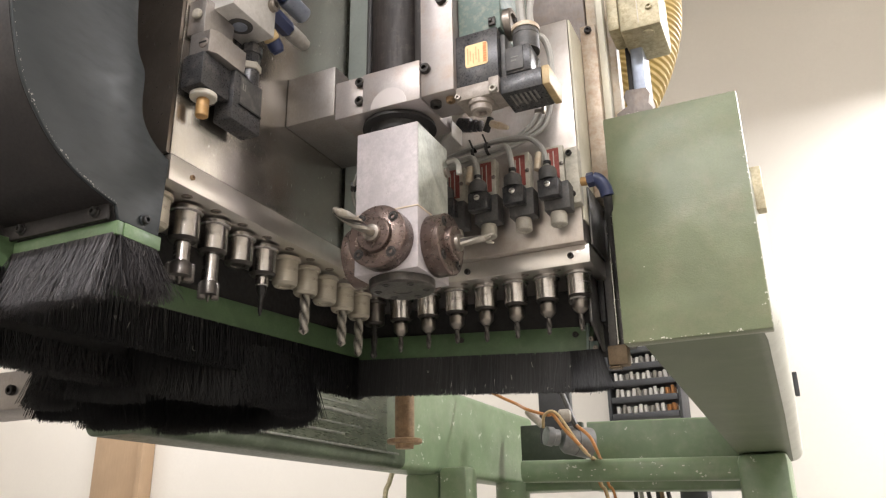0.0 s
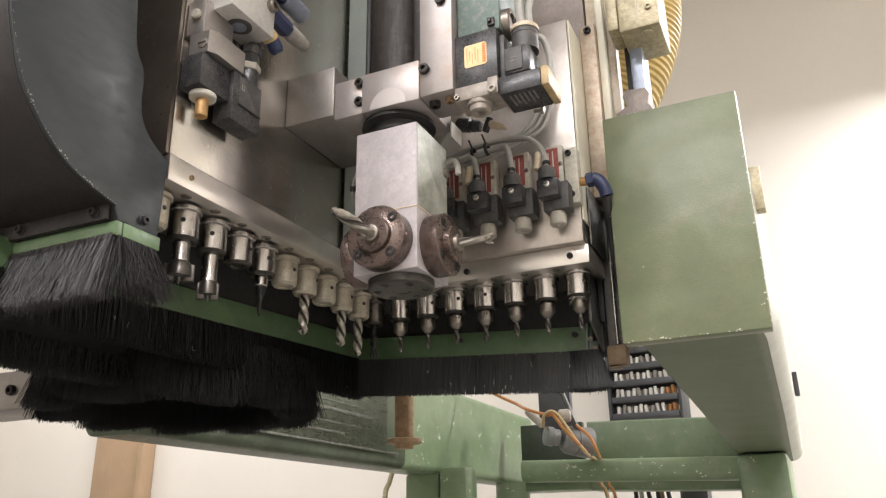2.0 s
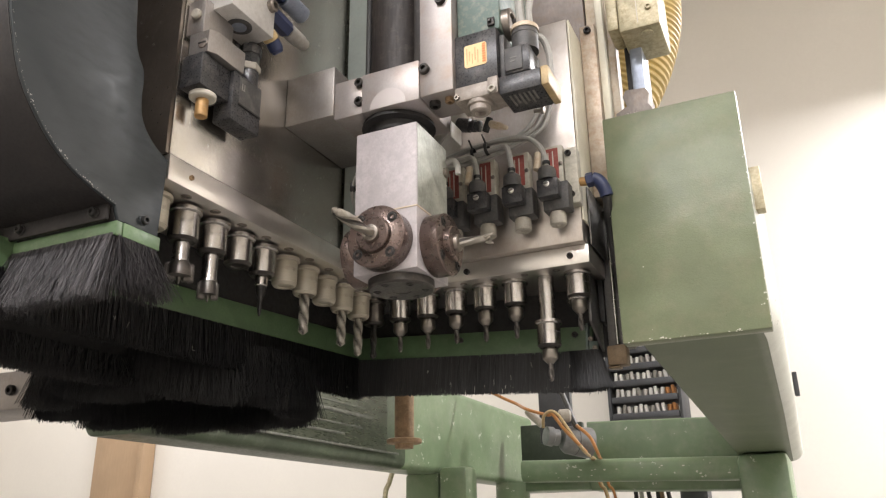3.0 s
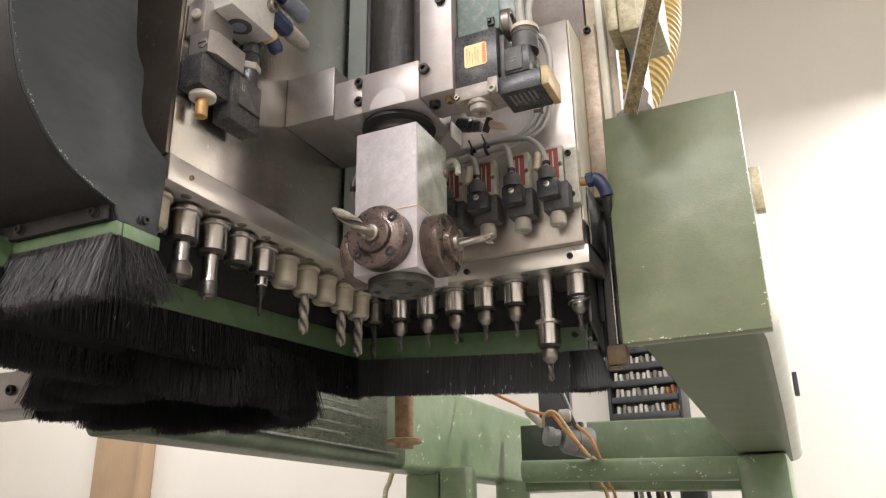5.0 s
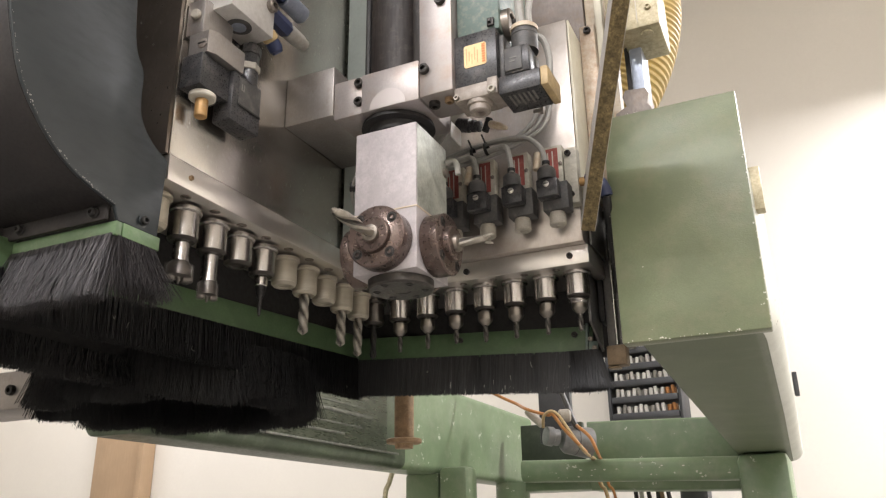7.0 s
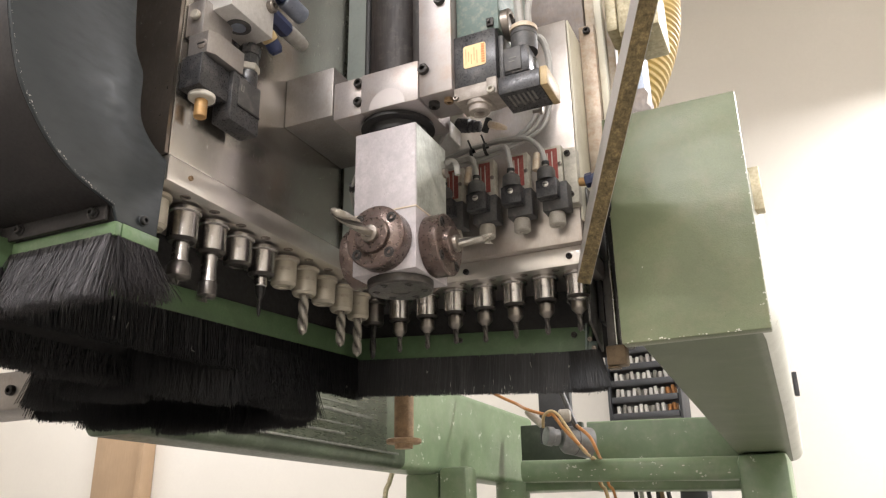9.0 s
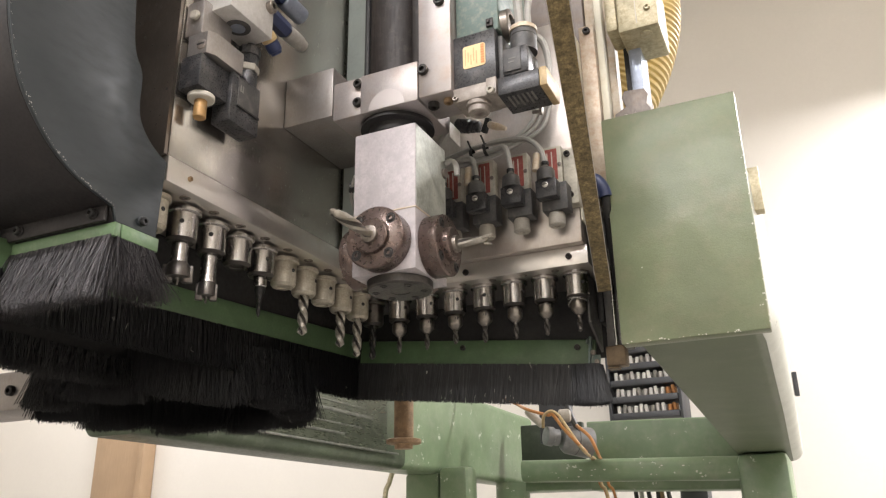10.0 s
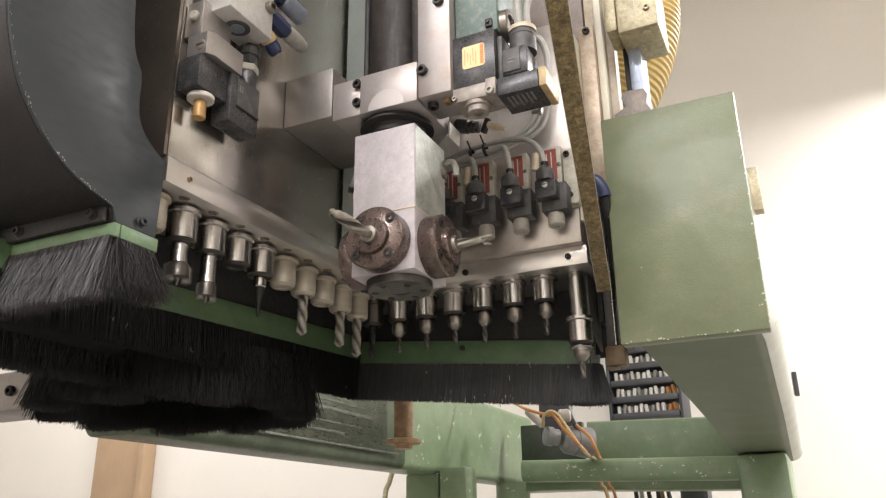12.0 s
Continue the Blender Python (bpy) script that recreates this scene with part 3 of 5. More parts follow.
def drill_spindle(x, y, style, turn):
    chuck_mat = {"white": CHUCK_DUSTY, "dark": CHUCK_DARK}.get(style[0], CHROME)
    label = {"white": "dust-covered pale drill chuck", "dark": "dark oily drill chuck"}.get(style[0], "shiny turned steel drill chuck")
    label += {"": " with no drill fitted", "twist": " with a long pale twist drill", "thin": " with a thin drill bit", "brad": " with a short dowel drill",
              "hinge": " with a wide hinge boring bit", "cutter": " with a small hinge cutter", "knot": " wound with wire shavings and a drill", "long": " with a long black twist drill"}[style[1]]
    s = thing("drill_spindle", (x, y, 0), label, "drill spindle", "vertical drill spindles")
    r = 0.0113
    part("shaft", Cyl((x, y, 0.018), (x, y, 0.09), 0.0078, 20), CHROME, s)
    c = part("chuck", Lathe((x, y, 0), (0, 0, 1), [(-0.0010, r * 0.9), (-0.0010, r), (0.004, r), (0.0185, r), (0.0185, r * 1.05), (0.0195, r * 1.17), (0.0222, r * 1.17), (0.0226, r * 0.8)], 32), chuck_mat, s, at=(x, y, 0))
    part("set_screw", Lathe((x, y - r - 0.0003, 0.0105), (0, 1, 0), [(0, 0.0018), (0.0004, 0.0018), (0.0004, 0.0013), (0.002, 0.0012)], 12), RUBBER, c)
    part("chuck_rim", Lathe((x, y, -0.0011), (0, 0, -1), [(0, r * 0.99), (0.0006, r * 0.96), (0.0024, r * 0.82), (0.0024, r * 0.55), (0.0010, r * 0.5)], 28), RIM if style[0] != "white" else chuck_mat, c, "dark chamfered rim" if style[0] != "white" else "")
    k = style[1]
    if k == "twist":
        bm = bmesh.new()
        twist_bit(bm, (x, y, 0.001), style[2] * 0.94, 0.0048, 1.35)
        part("drill_bit", bm, BIT_PEARL, s, at=(x, y, 0)).data.materials.append(FLUTE)
    elif k == "thin":
        part("bit_shank", Cyl((x, y, -0.012), (x, y, 0.001), 0.0055, 16, 0.0008), chuck_mat, s, at=(x, y, 0))
        part("drill_bit", Lathe((x, y, -0.012), (0, 0, -1), [(0, 0.0048), (0.006, 0.0040), (0.011, 0.0020), (0.022, 0.0018), (0.026, 0.0006)], 10), BIT_BLACK, s, at=(x, y, 0))
    elif k in ("brad", "knot"):
        L = style[2]
        part("bit_shank", Lathe((x, y, 0.001), (0, 0, -1), [(0, 0.0048), (0.0058, 0.0048), (0.0060, 0.0068), (0.0068, 0.0075), (0.0140, 0.0075), (0.0152, 0.0070), (0.0185, 0.0040), (0.0195, 0.003)], 18), SHANK, s, at=(x, y, 0))
        bm = bmesh.new()
        twist_bit(bm, (x, y, -0.0175), L - 0.002, 0.0027, 0.8, n=18)
        part("drill_bit", bm, BIT, s, at=(x, y, 0)).data.materials.append(FLUTE)
        part("set_screw", Lathe((x, y - 0.0074, -0.008), (0, 1, 0), [(0, 0.0019), (0.0004, 0.0019), (0.0015, 0.0012)], 10), RUBBER, s)
        if k == "knot":
            rr = random.Random(5)
            bm = bmesh.new()
            for j in range(3):
                pts = [(x + math.cos(a * 1.3 + j) * (0.009 + 0.003 * rr.random()), y + math.sin(a * 1.3 + j) * (0.009 + 0.003 * rr.random()), -0.004 - 0.006 * rr.random()) for a in range(6)]
                tube(bm, pts, 0.0005, 5, 5)
            part("wire_shaving", bm, CHROME, s, "curled bright metal shavings", at=(x, y, 0))
    elif k == "long":
        bm = bmesh.new()
        twist_bit(bm, (x, y, 0.001), 0.040, 0.0036, 1.1)
        part("drill_bit", bm, BIT_BLACK, s, "long black oiled twist drill", at=(x, y, 0)).data.materials.append(FLUTE)
    elif k in ("hinge", "cutter"):
        wide = 0.0108 if k == "hinge" else 0.0082
        z1 = -0.018 if k == "hinge" else -0.024
        part("bit_shank", Lathe((x, y, 0.001), (0, 0, -1), [(0, 0.0062), (-z1, 0.0062), (-z1 + 0.003, 0.0068)], 18), CHROME, s, at=(x, y, 0))
        bm = bmesh.new()
        lathe(bm, (x, y, z1), (0, 0, -1), [(0, 0.006), (0.005, wide * 0.86), (0.0125, wide * 0.86), (0.013, wide * 0.2), (0.018, 0.0006)], 14)
        d = part("drill_bit", bm, BIT, s, "wide carbide-tipped boring bit", at=(x, y, 0))
        part("cutting_wing", B(((x + wide * 0.3, y - 0.002, z1 - 0.016), (x + wide, y + 0.0025, z1 - 0.003)), bevel=0.0006), BIT, d)
        part("cutting_wing", B(((x - wide, y - 0.0025, z1 - 0.016), (x - wide * 0.3, y + 0.002, z1 - 0.003)), bevel=0.0006), BIT, d)
    s.rotation_mode = "QUATERNION"
    SPINDLES.append((s, x, y, turn))
    return s


def spindles():
    P = 0.032
    right = [("dark", "long"), ("chrome", "brad", 0.020), ("chrome", "brad", 0.020), ("chrome", "brad", 0.018), ("chrome", "brad", 0.02),
             ("chrome", "brad", 0.02), ("chrome", "brad", 0.02), ("chrome", "knot", 0.02)]
    left = [("white", "twist", 0.046), ("white", "twist", 0.042), ("white", ""), ("white", "twist", 0.044), ("white", ""), ("chrome", "thin"), ("chrome", ""),
            ("chrome", "cutter"), ("chrome", "hinge"), ("white", "")]
    for i, st in enumerate(right):
        drill_spindle(P * i, 0, st, 15 + 47 * i % 60)
    for i, st in enumerate(left):
        drill_spindle(0, -P * (i + 1), st, 40 if i in (7, 8) else 60 + 31 * i % 50)


# ---------- brushes ----------
def bristles(bm, a, b, count, length, depth, rnd, r=0.00035, lean=(0, 0, 0), spread=0.1, bend=0.0):
    """hairs hanging from the line a-b; length: one number, or one for each end"""
    a, b = Vector(a), Vector(b)
    side = (b - a).normalized()
    out = side.cross(Vector((0, 0, 1))).normalized()
    la, lb = length if isinstance(length, tuple) else (length, length)
    for i in range(count):
        t = rnd.random()
        p = a.lerp(b, t) + out * rnd.uniform(-depth / 2, depth / 2)
        tuft = math.sin(t * 61 + 1.3 * math.sin(t * 23)) * spread * 0.5
        d = Vector((0, 0, -1)) + Vector(lean) + side * (rnd.gauss(0, spread) + tuft) + out * rnd.gauss(0, spread)
        d.normalize()
        L = (la + (lb - la) * t) * (rnd.uniform(0.95, 1.01) if rnd.random() < 0.97 else rnd.uniform(0.75, 1.07))
        m = p + d * L * 0.55
        q = p + d * L + Vector(lean) * bend * L + side * rnd.gauss(0, spread * 0.25) * L
        tri = []
        for c, rr in ((p, r), (m, r * 0.9), (q, r * 0.5)):
            tri.append([bm.verts.new(c + (side * math.cos(u) + out * math.sin(u)) * rr) for u in (0.3, 2.4, 4.5)])
        for u, v in zip(tri, tri[1:]):
            for k in range(3):
                bm.faces.new((u[k], u[(k + 1) % 3], v[(k + 1) % 3], v[k]))


def brush_skirts():
    rnd = random.Random(11)
    # skirt behind the side row
    s = thing("brush_strip", (-0.05, -0.1, -0.02), "green strip with long black bristles, dusty", "brush strip", "dust skirts")
    bm = bmesh.new()
    extrude_profile(bm, [(-0.40, -0.048), (0.062, -0.024), (0.062, 0.003), (-0.40, -0.026)], "x", -0.054, -0.05, 0.0006)
    part("strip", bm, GREEN_STRIP, s)
    bm = bmesh.new()
    bristles(bm, (-0.053, -0.40, -0.047), (-0.053, 0.062, -0.024), 8000, (0.03, 0.045), 0.012, rnd, 0.0005, spread=0.045)
    tagged(part("bristles", bm, BRISTLE, s), kind="stuff")
    # added sheets behind the skirts: close light gaps, paint the shade there
    b = thing("skirt_shade_sheet", (-0.08, 0.0, 0.0), "near-black sheet added for the shade behind the brush skirts", "rubber sheet")
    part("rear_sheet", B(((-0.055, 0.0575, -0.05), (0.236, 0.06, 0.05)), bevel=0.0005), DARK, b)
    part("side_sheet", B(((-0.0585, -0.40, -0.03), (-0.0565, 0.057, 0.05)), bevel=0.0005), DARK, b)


REAR = []


def rear_skirt():
    rnd = random.Random(12)
    s = thing("brush_strip", (-0.05, 0.05, 0.0), "green strip with black bristles hanging loosely at one end", "brush strip", "dust skirts")
    part("strip", B(((-0.046, 0.05, -0.029), (0.223, 0.054, -0.003)), bevel=0.0006), GREEN_STRIP, s)
    for x in (0.08, 0.205):
        socket_screw((x, 0.05, -0.011), (0, -1, 0), 0.003, s)
    bm = bmesh.new()
    bristles(bm, (-0.046, 0.052, -0.028), (0.222, 0.052, -0.028), 2700, 0.0405, 0.009, rnd, 0.00048, spread=0.04)
    bristles(bm, (0.20, 0.052, -0.028), (0.230, 0.046, -0.028), 1500, 0.0405, 0.010, rnd, 0.00042, lean=(0.19, -0.05, 0), spread=0.11)
    tagged(part("bristles", bm, BRISTLE, s), kind="stuff")
    part("end_bracket", B(((0.2175, 0.044, -0.031), (0.2200, 0.0495, -0.001)), ((0.2202, 0.046, -0.031), (0.2290, 0.0492, -0.019)), bevel=0.0006), TEAL, s)
    part("wing_nut", Lathe((0.2150, 0.045, -0.006), (1, 0, 0), [(0, 0.0012), (0.001, 0.003), (0.002, 0.003), (0.0024, 0.0018)], 10), TEAL, s)
    for x, y, z in ((0.2225, 0.0458, -0.017), (0.2265, 0.0458, -0.026)):
        socket_screw((x, y, z), (0, -1, 0), 0.0026, s, STEEL_DARK)
    REAR.append(s)


def lower_brush():
    rnd = random.Random(13)
    s = thing("round_brush", (-0.175, -0.095, -0.05), "round black suction brush with matted bristles", "brush", "dust skirts")
    bm = bmesh.new()
    n = 28
    ring = [(-0.169 + 0.122 * math.cos(2 * math.pi * i / n), -0.095 + 0.122 * math.sin(2 * math.pi * i / n)) for i in range(n + 1)]
    for i, (a, c) in enumerate(zip(ring, ring[1:])):
        L = 0.052 + 0.004 * math.sin(i * 2.1)
        bristles(bm, (*a, -0.047), (*c, -0.047), 620, L, 0.022, rnd, 0.00042, spread=0.13)
    tagged(part("bristles", bm, BRISTLE_DEEP, s), kind="stuff")
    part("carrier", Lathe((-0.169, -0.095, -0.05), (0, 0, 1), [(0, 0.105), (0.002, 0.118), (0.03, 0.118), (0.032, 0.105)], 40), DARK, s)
    k = thing("brush_strip", (-0.12, -0.31, -0.06), "sooty dark strip with short matted black bristles", "brush strip", "dust skirts")
    part("strip", B(((-0.123, -0.44, -0.068), (-0.119, -0.215, -0.055)), bevel=0.0006), DARK, k)
    bm = bmesh.new()
    bristles(bm, (-0.121, -0.44, -0.067), (-0.121, -0.215, -0.067), 2600, 0.025, 0.02, rnd, 0.0005, spread=0.16)
    bristles(bm, (-0.19, -0.44, -0.06), (-0.19, -0.215, -0.06), 1800, 0.016, 0.03, rnd, 0.0006, spread=0.25)
    tagged(part("bristles", bm, BRISTLE_SOOT, k), kind="stuff")
    c = thing("clamp_bar", (-0.35, -0.13, -0.06), "grey steel clamp bar with a socket screw", "clamp bar")
    part("bar", B(((-0.42, -0.16, -0.087), (-0.284, -0.10, -0.046)), bevel=0.003), STEEL_MID, c)
    socket_screw((-0.333, -0.16, -0.067), (0, -1, 0), 0.0055, c)
    f = thing("wood_flecks", (-0.04, -0.05, -0.05), "pale wood flecks caught in the bristles", "wood flecks", kind="stuff")
    bm = bmesh.new()
    for i in range(8):
        y = rnd.uniform(-0.3, 0.05)
        p = Vector((-0.0455, y, rnd.uniform(-0.07, -0.045))) if i % 2 else Vector((rnd.uniform(-0.03, 0.2), 0.044, rnd.uniform(-0.075, -0.045)))
        tube(bm, [p, p + Vector((0.0, rnd.uniform(-0.002, 0.002), -0.003)), p + Vector((0.001, rnd.uniform(-0.003, 0.003), -0.006 * rnd.random()))], 0.00013, 4, 2)
    part("flecks", bm, CHIP, f)


# ---------- dust hood ----------
def dust_hood():
    h = thing("dust_hood", (-0.1, -0.40, -0.03), "dark grey plastic dust extraction hood with scuffed edges", "dust hood")
    def smooth(pts, steps=5):
        res, n = [], len(pts)
        for i in range(n - 1):
            p0, p1, p2, p3 = (Vector(pts[min(max(j, 0), n - 1)]) for j in (i - 1, i, i + 1, i + 2))
            for t in (q / steps for q in range(steps)):
                res.append(tuple(0.5 * ((2 * p1) + (p2 - p0) * t + (2 * p0 - 5 * p1 + 4 * p2 - p3) * t * t + (3 * p1 - p0 - 3 * p2 + p3) * t ** 3)))
        return res + [tuple(pts[-1])]
    rim = smooth([(-0.4785, 0.090), (-0.4768, 0.0714), (-0.4693, 0.0466), (-0.4617, 0.0292), (-0.4511, 0.0151), (-0.4362, 0.0008), (-0.4187, -0.0095), (-0.4011, -0.0152), (-0.3877, -0.0185)])
    edge = smooth([(-0.3494, 0.0282), (-0.3605, 0.0329), (-0.3697, 0.0399), (-0.3758, 0.0490), (-0.3779, 0.0611), (-0.3788, 0.0799), (-0.3855, 0.0913), (-0.3891, 0.1045), (-0.3919, 0.1296)])
    out = rim + [(-0.384, -0.0275), (-0.3512, -0.0275)] + edge + [(-0.392, 0.62), (-0.50, 0.62), (-0.484, 0.2)]
    bm = bmesh.new()
    extrude_profile(bm, out, "x", 0.0372, -0.42, 0.0008)
    part("shell", bm, HOOD_SHADED, h, "brown-black curved shell with downward shade in its colour")
    bm = bmesh.new()
    extrude_profile(bm, out, "x", 0.0400, 0.0373, 0.0007)
    part("cheek", bm, HOOD, h, "scuffed blue-grey side cheek")
    bm = bmesh.new()
    rnd = random.Random(4)
    for i, ((ya, za), (yb, zb)) in enumerate(zip(rim, rim[1:])):
        chips(bm, (0.0403, ya + 0.0006, za + 0.0006), (0.0403, yb + 0.0006, zb + 0.0006), 3 if i % 7 else 1, (1, 0, 0), rnd, 0.0015 if i in (17, 18, 26, 27, 28, 31, 32, 33) else 0.0007)
    tagged(part("worn_edge", bm, CABLE, h, "scuffed pale edge"), kind="stuff")
    part("lower_flange", B(((-0.33, -0.3905, -0.0280), (0.036, -0.3872, -0.0165)), bevel=0.0012), HOOD_SHADED, h)
    for x in (-0.1036, -0.0384, 0.0268):
        part("boss", Cyl((x, -0.3906, -0.0225), (x, -0.3918, -0.0225), 0.0038, 18, 0.0004), HOOD_SHADED, h)
        socket_screw((x, -0.3917, -0.0225), (0, -1, 0), 0.003, h, RUBBER)
    part("boss", Cyl((0.0401, -0.365, -0.021), (0.0412, -0.365, -0.021), 0.0036, 18, 0.0004), HOOD, h)
    socket_screw((0.0411, -0.365, -0.021), (1, 0, 0), 0.003, h, RUBBER)
    rnd = random.Random(14)
    s = thing("brush_strip", (-0.1, -0.385, -0.03), "pale green strip with dusty grey splayed bristles under the hood", "brush strip", "dust skirts")
    part("strip", B(((-0.33, -0.386, -0.037), (0.041, -0.381, -0.028)), bevel=0.0005), GREEN_PALE, s)
    part("strip", B(((0.0365, -0.3805, -0.037), (0.0415, -0.350, -0.028)), bevel=0.0005), GREEN_PALE, s)
    bm = bmesh.new()
    bristles(bm, (-0.33, -0.384, -0.036), (0.039, -0.384, -0.036), 7500, 0.042, 0.006, rnd, 0.0003, lean=(-0.1, -0.1, 0), spread=0.13)
    bristles(bm, (0.039, -0.383, -0.036), (0.039, -0.352, -0.036), 800, 0.038, 0.004, rnd, 0.0003, lean=(0.1, 0.1, 0), spread=0.22)
    tagged(part("bristles", bm, BRISTLE_GREY, s), kind="stuff")


# ---------- router spindle and angle head ----------
def router():
    r = thing("router_spindle", (0.127, -0.177, 0.12), "dark cylindrical router motor in a milled aluminium clamp", "router spindle")
    ax, ay = 0.1215, -0.17
    part("motor", Cyl((ax, ay, 0.13), (ax, ay, 0.5), 0.0262, 40), MOTOR, r)
    part("clamp", B(((0.1037, -0.2065, 0.121), (0.158, -0.1417, 0.158)), bevel=0.0015), ALU_STAINED, r)
    # half disc of brighter metal, stands in for the glare on the clamp
    bm = bmesh.new()
    extrude_profile(bm, [(0.129 + 0.0168 * math.cos(t), 0.1215 + 0.0168 * math.sin(t)) for t in (math.pi * k / 24 for k in range(25))], "y", -0.2068, -0.2064)
    part("machined_glare", bm, SPOT, r, "half-round machined mark with the glare put in as bright metal")
    part("clamp_ear", B(((0.075, -0.2035, 0.123), (0.1035, -0.1417, 0.159)), bevel=0.001), ALU_STAINED, r)
    part("upright", B(((0.1582, -0.2055, 0.1225), (0.188, -0.165, 0.45)), bevel=0.0015), ALU_STAINED, r)
    part("arm", B(((0.0248, -0.2045, 0.128), (0.0745, -0.11, 0.176)), bevel=0.0006), STEEL_MID, r)
    part("flange_ring", Lathe((ax, -0.172, 0.1205), (0, 0, -1), [(0, 0.031), (0.004, 0.032), (0.005, 0.025), (0.012, 0.024), (0.0125, 0.015), (0.02, 0.015)], 40), RUBBER, r)
    part("conduit", Cyl((0.0975, -0.185, 0.1585), (0.0975, -0.185, 0.5), 0.0028, 12), RUBBER, r, "thin black conduit")
    part("edge_strip", B(((0.150, -0.2, 0.1585), (0.1565, -0.18, 0.45)), bevel=0.0006), MOTOR, r)
    for x, z in ((0.1005, 0.134), (0.1005, 0.152)):
        socket_screw((x, -0.2035, z), (0, -1, 0), 0.0042, r)
    for x, z in ((0.1632, 0.147), (0.1785, 0.210)):
        socket_screw((x, -0.2053, z), (0, -1, 0), 0.0046, r)
    socket_screw((0.1659, -0.1923, 0.1226), (0, 0, -1), 0.0048, r)
    socket_screw((0.1795, -0.1928, 0.1226), (0, 0, -1), 0.004, r, RUST)
    part("chute_tab", B(((0.160, -0.150, 0.113), (0.1615, -0.128, 0.128)), bevel=0.0004), ALU_PALE, r, "thin pale metal tab")
    a = thing("angle_drill_head", (0.127, -0.177, 0.04), "milled aluminium angle drill head with four round flanges", "angle drill head")
    part("block", B(((0.099, -0.205, -0.022), (0.155, -0.148, 0.102)), bevel=0.001), ALU, a)
    part("stained_face", B(((0.1549, -0.2035, 0.0300), (0.1553, -0.1490, 0.1005))), ALU_GREEN, a, "grey-green stained side face")
    part("neck", Cyl((0.127, -0.177, 0.103), (0.127, -0.177, 0.122), 0.014, 24), STEEL_DARK, a)
    c = Vector((0.127, -0.177, 0.0025))
    R0 = 0.0250
    for nx, ny, bit in ((0, -1, 1), (1, 0, 1), (-1, 0, 0), (0, 1, 0)):
        d = Vector((nx, ny, 0))
        base = c + d * 0.0282
        f = part("flange", Lathe(base, d, [(0, R0 - 0.0006), (0.0008, R0), (0.0142, R0), (0.0152, R0 - 0.0012), (0.0152, 0.0146), (0.0154, 0.0142), (0.0198, 0.0140), (0.0206, 0.0130), (0.0206, 0.0055)], 48), BRONZE, a)
        for k in range(4):
            an = math.pi / 4 + k * math.pi / 2 + 0.06
            o = d.cross(Vector((0, 0, 1))) * math.cos(an) + Vector((0, 0, 1)) * math.sin(an)
            w = part("screw_well", Lathe(base + d * 0.0151 + o * 0.0198, d, [(0, 0.0042), (0.0003, 0.0042), (0.0003, 0.0033), (-0.001, 0.0032)], 16), RUBBER, f)
            part("socket_screw", Lathe(base + d * 0.0120 + o * 0.0198, d, [(0, 0.0031), (0.0038, 0.0031), (0.0042, 0.0026), (0.0042, 0.0016), (0.002, 0.0014)], 14), SCREW, w)
        if bit:
            part("grub_screw", Lathe(c + d * 0.0462 + Vector((ny, -nx, 0)) * 0.0139 * (1 if nx else -1), Vector((ny, -nx, 0)) * (1 if nx else -1), [(0, 0.0016), (0.0003, 0.0016), (0.0003, 0.001), (-0.001, 0.001)], 10), RUBBER, f)
            part("collet", Lathe(base + d * 0.0203, d, [(0, 0.0072), (0.003, 0.0068), (0.0035, 0.0052)], 20), STEEL_DARK, f)
            bm = bmesh.new()
            if ny:
                twist_bit(bm, (0, 0, 0), 0.053, 0.0044, 0.62, 0.55, n=30)
                lathe(bm, (0, 0, -0.0515), (0, 0, -1), [(0, 0.0022), (0.002, 0.0018), (0.004, 0.0003)], 8)
            else:
                twist_bit(bm, (0, 0, 0), 0.0285, 0.0036, 0.22, 0.65, n=16)
                for k in range(3):
                    an = k * 2.1 + 0.6
                    lathe(bm, (0.0028 * math.cos(an), 0.0028 * math.sin(an), -0.0250), (0.35 * math.cos(an), 0.35 * math.sin(an), -1), [(0, 0.0016), (0.004, 0.0013), (0.0062, 0.0003)], 7)
            bmesh.ops.rotate(bm, verts=bm.verts, cent=(0, 0, 0), matrix=Vector((0, 0, -1)).rotation_difference(d).to_matrix())
            bmesh.ops.translate(bm, verts=bm.verts, vec=base + d * 0.020)
            part("drill_bit", bm, BIT_PEARL, a, "dusty steel drill bit").data.materials.append(FLUTE)
    part("gasket", B(((0.0985, -0.2055, 0.0278), (0.1555, -0.1475, 0.0292)), bevel=0.0004), IVORY, a, "thin ivory gasket")
    part("hose_elbow", Tube([(0.156, -0.150, 0.088), (0.162, -0.150, 0.089), (0.1655, -0.149, 0.085), (0.166, -0.148, 0.076)], 0.0026, 10), CABLE, a, "grey hose elbow")
    part("side_port", Cyl((0.155, -0.152, 0.078), (0.1575, -0.152, 0.078), 0.0045, 16), STEEL_DARK, a)
    part("bottom_flange", Lathe((0.127, -0.177, -0.0225), (0, 0, -1), [(0, 0.0265), (0.006, 0.0265), (0.0075, 0.0250), (0.0075, 0.008), (0.007, 0.0075)], 40), FLANGE_DARK, a, "dark oily round flange")
    for k in range(6):
        an = k * math.pi / 3 + 0.3
        part("socket_screw", Lathe((0.127 + 0.0195 * math.cos(an), -0.177 + 0.0195 * math.sin(an), -0.0300), (0, 0, -1), [(0, 0.0032), (0.0006, 0.0032), (0.0007, 0.0018), (0.0002, 0.0016)], 12), SCREW, a)


